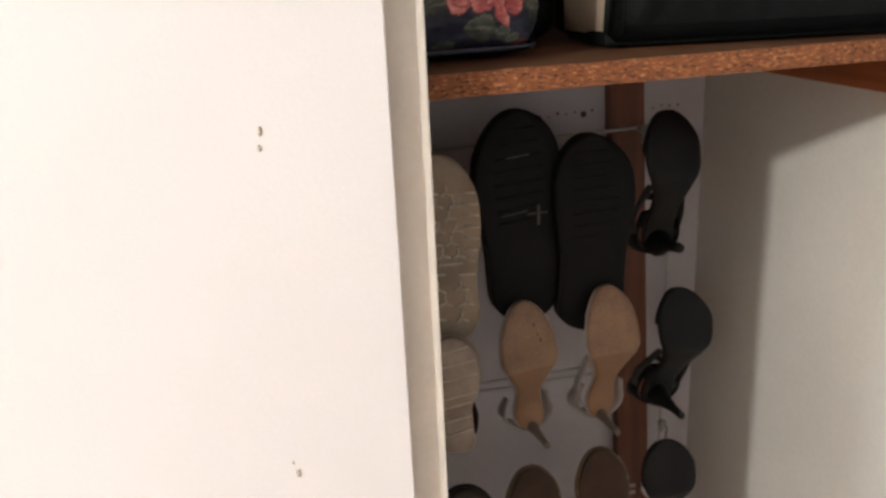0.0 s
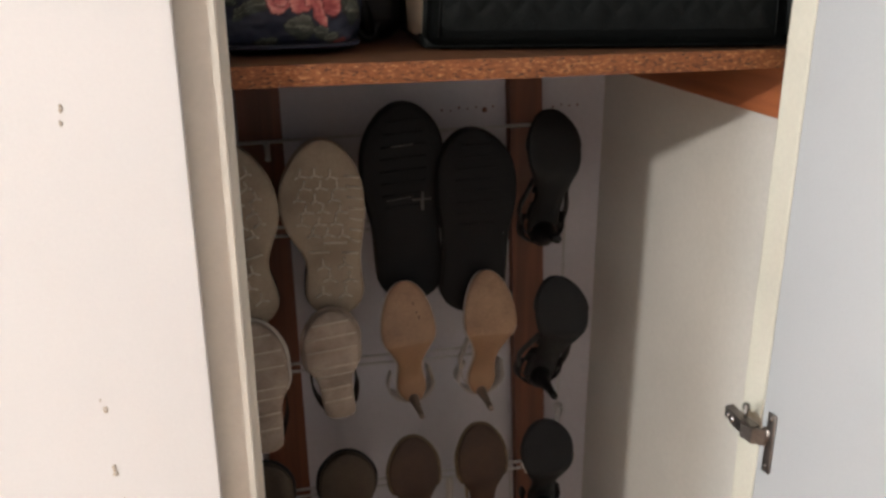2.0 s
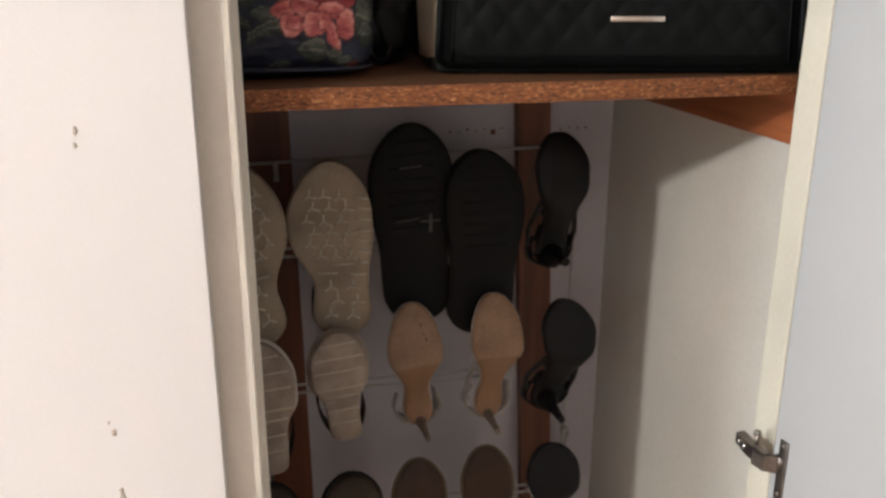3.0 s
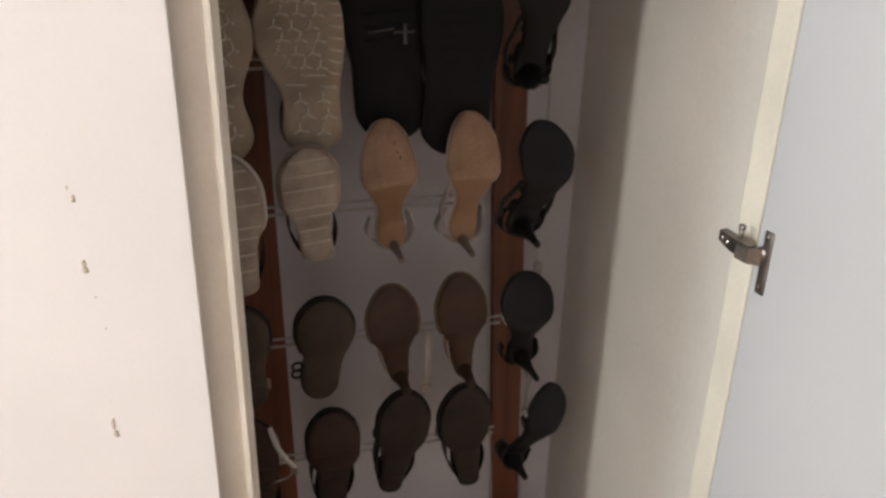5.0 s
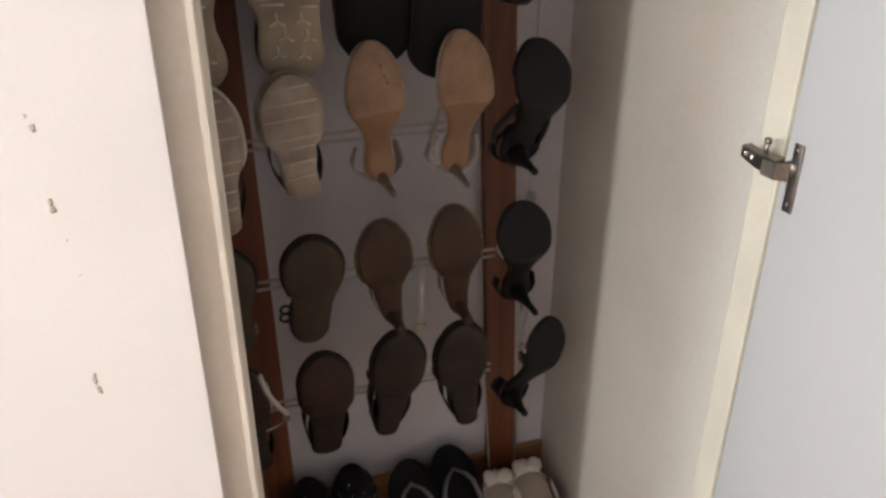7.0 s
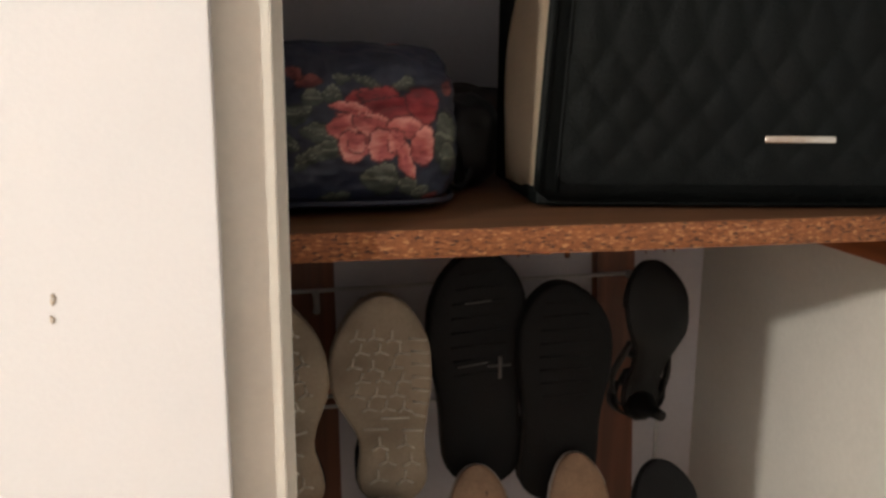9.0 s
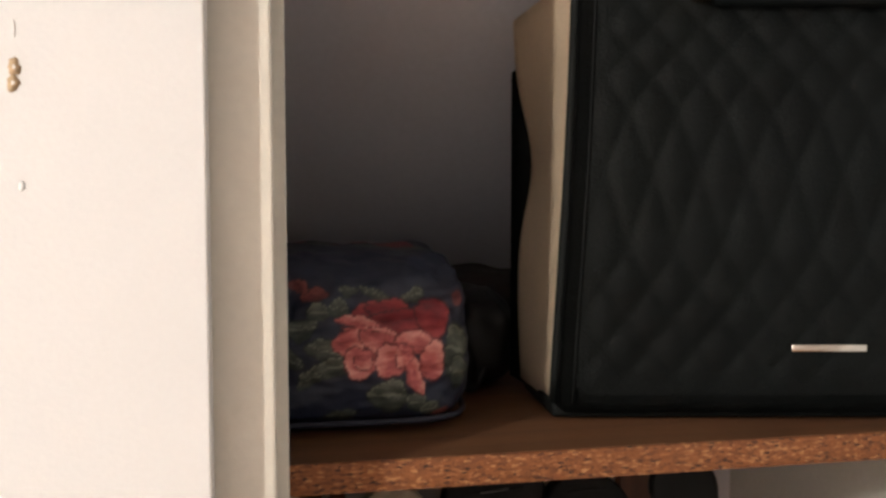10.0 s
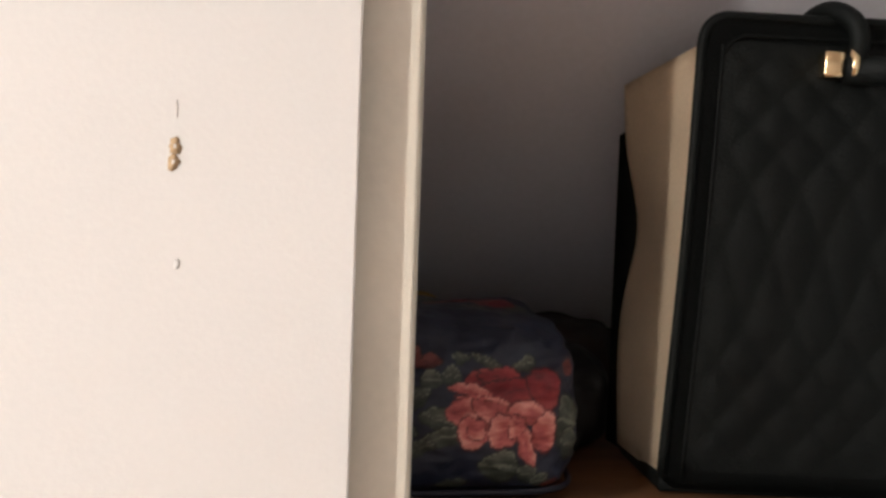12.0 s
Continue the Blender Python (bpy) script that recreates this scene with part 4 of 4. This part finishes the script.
    def gusset(mirror):
        """A side panel that folds inward at the waist."""
        rings = []
        for k in range(25):
            z0 = 0.006 + (BH - 0.016) * k / 24
            q = z0 / BH
            fold = 0.024 * math.exp(-((q - 0.58) / 0.16) ** 2) - 0.004 * math.exp(-((q - 0.25) / 0.2) ** 2)
            ring = []
            for i in range(11):
                v = i / 10
                z = z0 * (1 - q * (0.034 + 0.057 * v))
                x = side_x(z, 0.55 * v) + 0.002 + 0.5 * fold * (max(0.0, v - 0.30) / 0.70) ** 1.1 - 0.016 * q * v
                ring.append(((BW - x if mirror else x) - SKEW * v, 0.003 + (BD - 0.006) * v * (1 - 0.10 * q), z))
            rings.append(ring)
        bm = loft(rings, False, False)
        bmesh.ops.solidify(bm, geom=list(bm.faces), thickness=0.002)
        return bm

    part("side_panel", gusset(False), BAGCREAM, bag, "cream leather side panel")
    part("side_panel", gusset(True), BAGCREAM, bag, "cream leather side panel")
    bm = box(0.008, BW - 0.008, 0.001, BD - 0.001, -0.0035, 0.010, 0.003)
    for v in bm.verts:
        v.co.x -= SKEW * v.co.y / BD
    part("base", bm, BAGBLACK, bag)
    part("top_lining", box(0.032, BW - 0.032, 0.006, BD - 0.006, BH - 0.075, BH - 0.068, 0.002), BAGBLACK, bag)
    for x, zc in ((0.114, 0.308), (0.303, 0.302)):
        cl = part("clasp", box(x - 0.009, x + 0.005, -0.016, -0.002, zc - 0.009, zc + 0.009, 0.0016), GOLD, bag, "polished gold clasp")
        bm = bmesh.new()
        bmesh.ops.create_cone(bm, cap_ends=True, segments=18, radius1=0.0125, radius2=0.0125, depth=0.004, matrix=pose(x + (0.010 if x < 0.2 else -0.013), -0.010, zc, 0, 90, 0))
        part("collar", bm, GOLD, cl)
    zc = 0.305
    part("handle_bar", tube([(0.120, -0.011, zc), (0.205, -0.0125, zc - 0.001), (0.295, -0.011, zc - 0.003)], 0.0100, 14), BAGBLACK, bag)
    part("handle", tube(curve_through([(0.128, -0.010, zc + 0.002), (0.128, -0.016, zc + 0.020), (0.124, -0.012, zc + 0.034), (0.115, 0.004, zc + 0.044), (0.108, 0.026, zc + 0.041), (0.110, 0.045, zc + 0.028), (0.120, 0.050, zc + 0.004)]), 0.0068, 12), BAGBLACK, bag)
    part("handle", tube(curve_through([(0.289, -0.010, zc + 0.002), (0.289, -0.016, zc + 0.020), (0.288, -0.010, zc + 0.036), (0.278, 0.008, zc + 0.045), (0.252, 0.028, zc + 0.045), (0.225, 0.044, zc + 0.040), (0.195, 0.050, zc + 0.026), (0.170, 0.052, zc + 0.004)]), 0.0068, 12), BAGBLACK, bag)
    part("name_plate", box(0.181, 0.236, -0.0085, -0.0050, 0.0470, 0.0525, 0.0008), PALEMETAL, bag, "thin polished metal plate")
    for x in (0.03, BW - 0.03):
        for y in (0.02, BD - 0.02):
            bm = bmesh.new()
            bmesh.ops.create_cone(bm, cap_ends=True, segments=12, radius1=0.005, radius2=0.006, depth=0.006, matrix=pose(x, y, -0.003))
            part("foot", bm, GOLD, bag)
    return bag


handbag()


# ---- on the shelf: the flowered pouch and what lies beside it ----
# petals and leaves of the printed cloth: x, height, half width, half height, turn
LEAVES = ((0.239, 1.357, 0.0129, 0.0069, -15), (0.241, 1.345, 0.0151, 0.0065, 15), (0.281, 1.325, 0.0129, 0.0112, 0), (0.300, 1.320, 0.0070, 0.0070, 0), (0.328, 1.354, 0.0086, 0.0172, -10), (0.331, 1.338, 0.0070, 0.0120, 8),
    (0.235, 1.381, 0.0077, 0.0060, 0), (0.249, 1.383, 0.0069, 0.0060, 0), (0.300, 1.390, 0.0100, 0.0041, 20), (0.274, 1.392, 0.0110, 0.0030, -20), (0.224, 1.370, 0.0100, 0.0065, 10), (0.214, 1.352, 0.0110, 0.0060, -25),
    (0.228, 1.338, 0.0085, 0.0055, 25), (0.200, 1.374, 0.0100, 0.0060, 20), (0.196, 1.330, 0.0120, 0.0055, -10), (0.250, 1.312, 0.0110, 0.0040, 5), (0.310, 1.314, 0.0065, 0.0060, 20), (0.256, 1.394, 0.0060, 0.0040, 0))
BUDS = ((0.233, 1.392, 0.0095, 0.0048, 10), (0.222, 1.398, 0.0080, 0.0040, -15), (0.333, 1.387, 0.0038, 0.0052, 0), (0.205, 1.390, 0.0090, 0.0045, 10), (0.317, 1.311, 0.0060, 0.0030, 15))
RED_PETALS = ((0.270, 1.380, 0.0150, 0.0062, 14), (0.284, 1.381, 0.0150, 0.0072, -6), (0.291, 1.373, 0.0206, 0.0090, 0), (0.313, 1.376, 0.0120, 0.0125, 0))
PINK_PETALS = ((0.262, 1.374, 0.0150, 0.0036, -10), (0.272, 1.367, 0.0195, 0.0034, -8), (0.255, 1.361, 0.0105, 0.0080, 10), (0.276, 1.361, 0.0140, 0.0068, -12), (0.262, 1.348, 0.0115, 0.0105, 0), (0.284, 1.349, 0.0130, 0.0110, 8),
    (0.301, 1.360, 0.0150, 0.0075, -18), (0.311, 1.347, 0.0090, 0.0140, -8), (0.299, 1.338, 0.0054, 0.0140, 18), (0.264, 1.349, 0.0060, 0.0055, 0), (0.292, 1.352, 0.0060, 0.0080, -20))
PRINT = {"leaf": LEAVES, "rust": BUDS, "red": RED_PETALS, "pink": PINK_PETALS}
TOP_PRINT = {
    "leaf": ((0.281, 0.832, 0.015, 0.010, 10), (0.242, 0.885, 0.017, 0.011, -20), (0.212, 0.850, 0.016, 0.009, 30), (0.315, 0.850, 0.010, 0.016, 0), (0.300, 0.815, 0.012, 0.006, -20)),
    "rust": ((0.262, 0.872, 0.020, 0.012, 15), (0.292, 0.878, 0.018, 0.013, 0), (0.215, 0.900, 0.018, 0.012, 0)),
    "red": ((0.280, 0.866, 0.014, 0.012, 0), (0.306, 0.868, 0.012, 0.015, 10)),
}
SHADES = {
    "leaf": ((0.020, 0.026, 0.020), (0.055, 0.062, 0.045), (0.170, 0.175, 0.135)),
    "rust": ((0.060, 0.010, 0.010), (0.150, 0.028, 0.026), (0.260, 0.070, 0.055)),
    "red": ((0.100, 0.005, 0.010), (0.230, 0.012, 0.020), (0.330, 0.040, 0.042)),
    "pink": ((0.230, 0.022, 0.028), (0.520, 0.120, 0.110), (0.760, 0.340, 0.290)),
}


def print_colour(u, w, ovals):
    """Colour of the printed cloth at one spot: navy ground with brushed petals and veined leaves."""
    g = 0.5 + 0.5 * noise.noise(Vector((u * 60, w * 60, 3)))
    colour = Vector((0.010, 0.014, 0.034)) * (0.75 + 0.5 * g)
    du, dw = (0.0016 * noise.noise(Vector((u * 210, w * 210, k))) for k in (11, 23))
    for kind, shapes in ovals.items():
        dark, mid, light = (Vector(c) for c in SHADES[kind])
        for n, (x, z, rx, rz, turn) in enumerate(shapes):
            px, pz = u + du - x, w + dw - z
            if abs(px) > 0.026 or abs(pz) > 0.026:
                continue
            ca, sa = math.cos(radians(turn)), math.sin(radians(turn))
            a, b = (px * ca + pz * sa) / rx, (pz * ca - px * sa) / rz
            r = math.hypot(a, b) * (1 + 0.10 * math.sin(3 * math.atan2(b, a) + n))
            if r > 1.1:
                continue
            streak = noise.noise(Vector((a * 1.5 + 7 * n, b * 5.0, n))) * 0.45
            if kind == "leaf":
                tone = 0.38 + 0.30 * b + streak + (0.55 if abs(b + 0.1 * a) < 0.09 or r > 0.88 and b > 0.2 else 0.0)
            else:
                tone = 0.30 + 0.42 * b * math.cos(n) + 0.30 * a * math.sin(n) + 0.30 * r + streak
            tone = min(1.0, max(0.0, tone))
            c = dark.lerp(mid, tone * 2) if tone < 0.5 else mid.lerp(light, tone * 2 - 1)
            if r > 0.96:
                c = dark * 0.55
            colour = colour.lerp(c, min(1.0, (1.1 - r) / 0.08))
    return colour


def floral_cloth():
    m = mat("floral_print", (0.8, 0.8, 0.8), 0.5, 0.12, 50, 700, 0.3)
    nt = m.node_tree
    tint = nt.nodes.new("ShaderNodeVertexColor")
    tint.layer_name = "print"
    weave = nt.nodes.new("ShaderNodeMixRGB")
    weave.blend_type, weave.inputs["Fac"].default_value = "MULTIPLY", 0.25
    fine = [n for n in nt.nodes if n.type == "TEX_NOISE"][1]
    b = nt.nodes["Principled BSDF"]
    nt.links.new(tint.outputs["Color"], weave.inputs["Color1"])
    nt.links.new(fine.outputs["Fac"], weave.inputs["Color2"])
    nt.links.new(weave.outputs["Color"], b.inputs["Base Color"])
    return m


def pouch_body(cx, cy, cz, rx, ry, rz, k=5.9, squash=0.22):
    """A plump, slightly creased box of printed cloth, evenly gridded so that the print is fine."""
    nx, ny, nz = 150, 70, 100
    bm = bmesh.new()

    def grid(axis, sign, n1, n2):
        rows = []
        for i in range(n1 + 1):
            row = []
            for j in range(n2 + 1):
                q = [-1 + 2 * i / n1, -1 + 2 * j / n2]
                q.insert(axis, sign)
                size = sum(abs(v) ** k for v in q) ** (1 / k)
                p = Vector(q) / size
                top = max(0.0, p.z)
                crease = 0.0022 * noise.noise(Vector((p.x * 3.2, p.y * 3, p.z * 4 + 2))) + 0.0012 * noise.noise(Vector((p.x * 9, p.y * 8, p.z * 11)))
                w = 0.004 * noise.noise(Vector((p.x * 2 + 3, p.y * 2, p.z * 2))) + crease
                row.append(bm.verts.new((cx + p.x * (rx + w), cy + p.y * (ry + w) * (1 - squash * top) + squash * top * ry * 0.45, cz + p.z * rz + (w if p.z > 0 else 0))))
            rows.append(row)
        for a, b in zip(rows, rows[1:]):
            for j in range(n2):
                bm.faces.new((a[j], a[j + 1], b[j + 1], b[j]))

    for sign in (-1, 1):
        grid(0, sign, ny, nz)
        grid(1, sign, nx, nz)
        grid(2, sign, nx, ny)
    bmesh.ops.remove_doubles(bm, verts=bm.verts, dist=0.00005)
    return bm


def soft_box(cx, cy, cz, rx, ry, rz, power=0.38, seed=0, wob=0.003, n=28, squash=0.0):
    """A rounded, slightly slumped cloth volume."""
    bm = bmesh.new()
    bmesh.ops.create_uvsphere(bm, u_segments=n * 2, v_segments=n, radius=1.0)
    sgn = lambda v, p: math.copysign(abs(v) ** p, v)
    for v in bm.verts:
        p = Vector((sgn(v.co.x, power), sgn(v.co.y, power), sgn(v.co.z, power)))
        w = noise.noise(Vector((p.x * 2 + seed, p.y * 2, p.z * 2))) * wob
        top = max(0.0, p.z)
        v.co = Vector((cx + p.x * (rx + w), cy + p.y * (ry + w) * (1 - squash * top) + squash * top * ry * 0.45, cz + p.z * rz + (w if p.z > 0 else 0)))
    return bm


FLORAL = floral_cloth()
pouch = empty("floral_pouch", pose(0, 0, 0), "navy pouch printed with a pink rose and leaves on the shelf", "pouch")
body = part("body", pouch_body(0.254, 0.852, SHELF + 0.0615, 0.0905, 0.118, 0.061), FLORAL, pouch)
tints = body.data.color_attributes.new("print", "FLOAT_COLOR", "POINT")
for k, v in enumerate(body.data.vertices):
    on_top = v.co.z > 1.400 and v.co.y > 0.79
    tints.data[k].color = (*print_colour(v.co.x, v.co.y if on_top else v.co.z, TOP_PRINT if on_top else PRINT), 1)
rim = [(0.254 + math.copysign(abs(math.cos(a)) ** 0.4, math.cos(a)) * 0.0880, 0.850 + math.copysign(abs(math.sin(a)) ** 0.4, math.sin(a)) * 0.1165, SHELF + 0.010) for a in [2 * math.pi * k / 60 for k in range(61)]]
part("piping", tube(rim, 0.0022, 6), LININGN, pouch, "navy piping round the base")
part("loop", tube([(0.318, 0.90, SHELF + 0.112), (0.334, 0.885, SHELF + 0.104), (0.347, 0.870, SHELF + 0.075), (0.356, 0.858, SHELF + 0.040), (0.364, 0.850, SHELF + 0.008)], [0.004, 0.007, 0.010, 0.011, 0.006], 8), BLACK_S, pouch, "black strap")

dark_bag = empty("black_bag", pose(0, 0, 0), "soft black fabric bag lying in shadow on the shelf", "bag")
part("body", soft_box(0.374, 0.935, SHELF + 0.040, 0.032, 0.085, 0.040, 0.5, 9, 0.006), BLACK_S, dark_bag)
part("handle", tube(curve_through([(0.360, 0.870, SHELF + 0.055), (0.350, 0.855, SHELF + 0.030), (0.352, 0.848, SHELF + 0.012), (0.366, 0.850, SHELF + 0.006), (0.380, 0.858, SHELF + 0.030)]), 0.004, 8), BLACK_S, dark_bag, "black webbing handle")
ruststuff = mat("rust_patterned_cloth", (0.035, 0.017, 0.012), 0.8, 0.3, 60, 400, 0.3, second=(0.02, 0.018, 0.02))
tagged(link("patterned_scarf", soft_box(0.405, 1.085, SHELF + 0.042, 0.085, 0.055, 0.042, 0.5, 12, 0.009), ruststuff), "crumpled rust and dark patterned cloth on the shelf", "cloth")
tagged(link("mustard_cloth", soft_box(0.215, 1.040, SHELF + 0.0565, 0.078, 0.060, 0.0565, 0.35, 15, 0.003), YELLOW), "folded mustard cloth behind the pouch", "cloth")
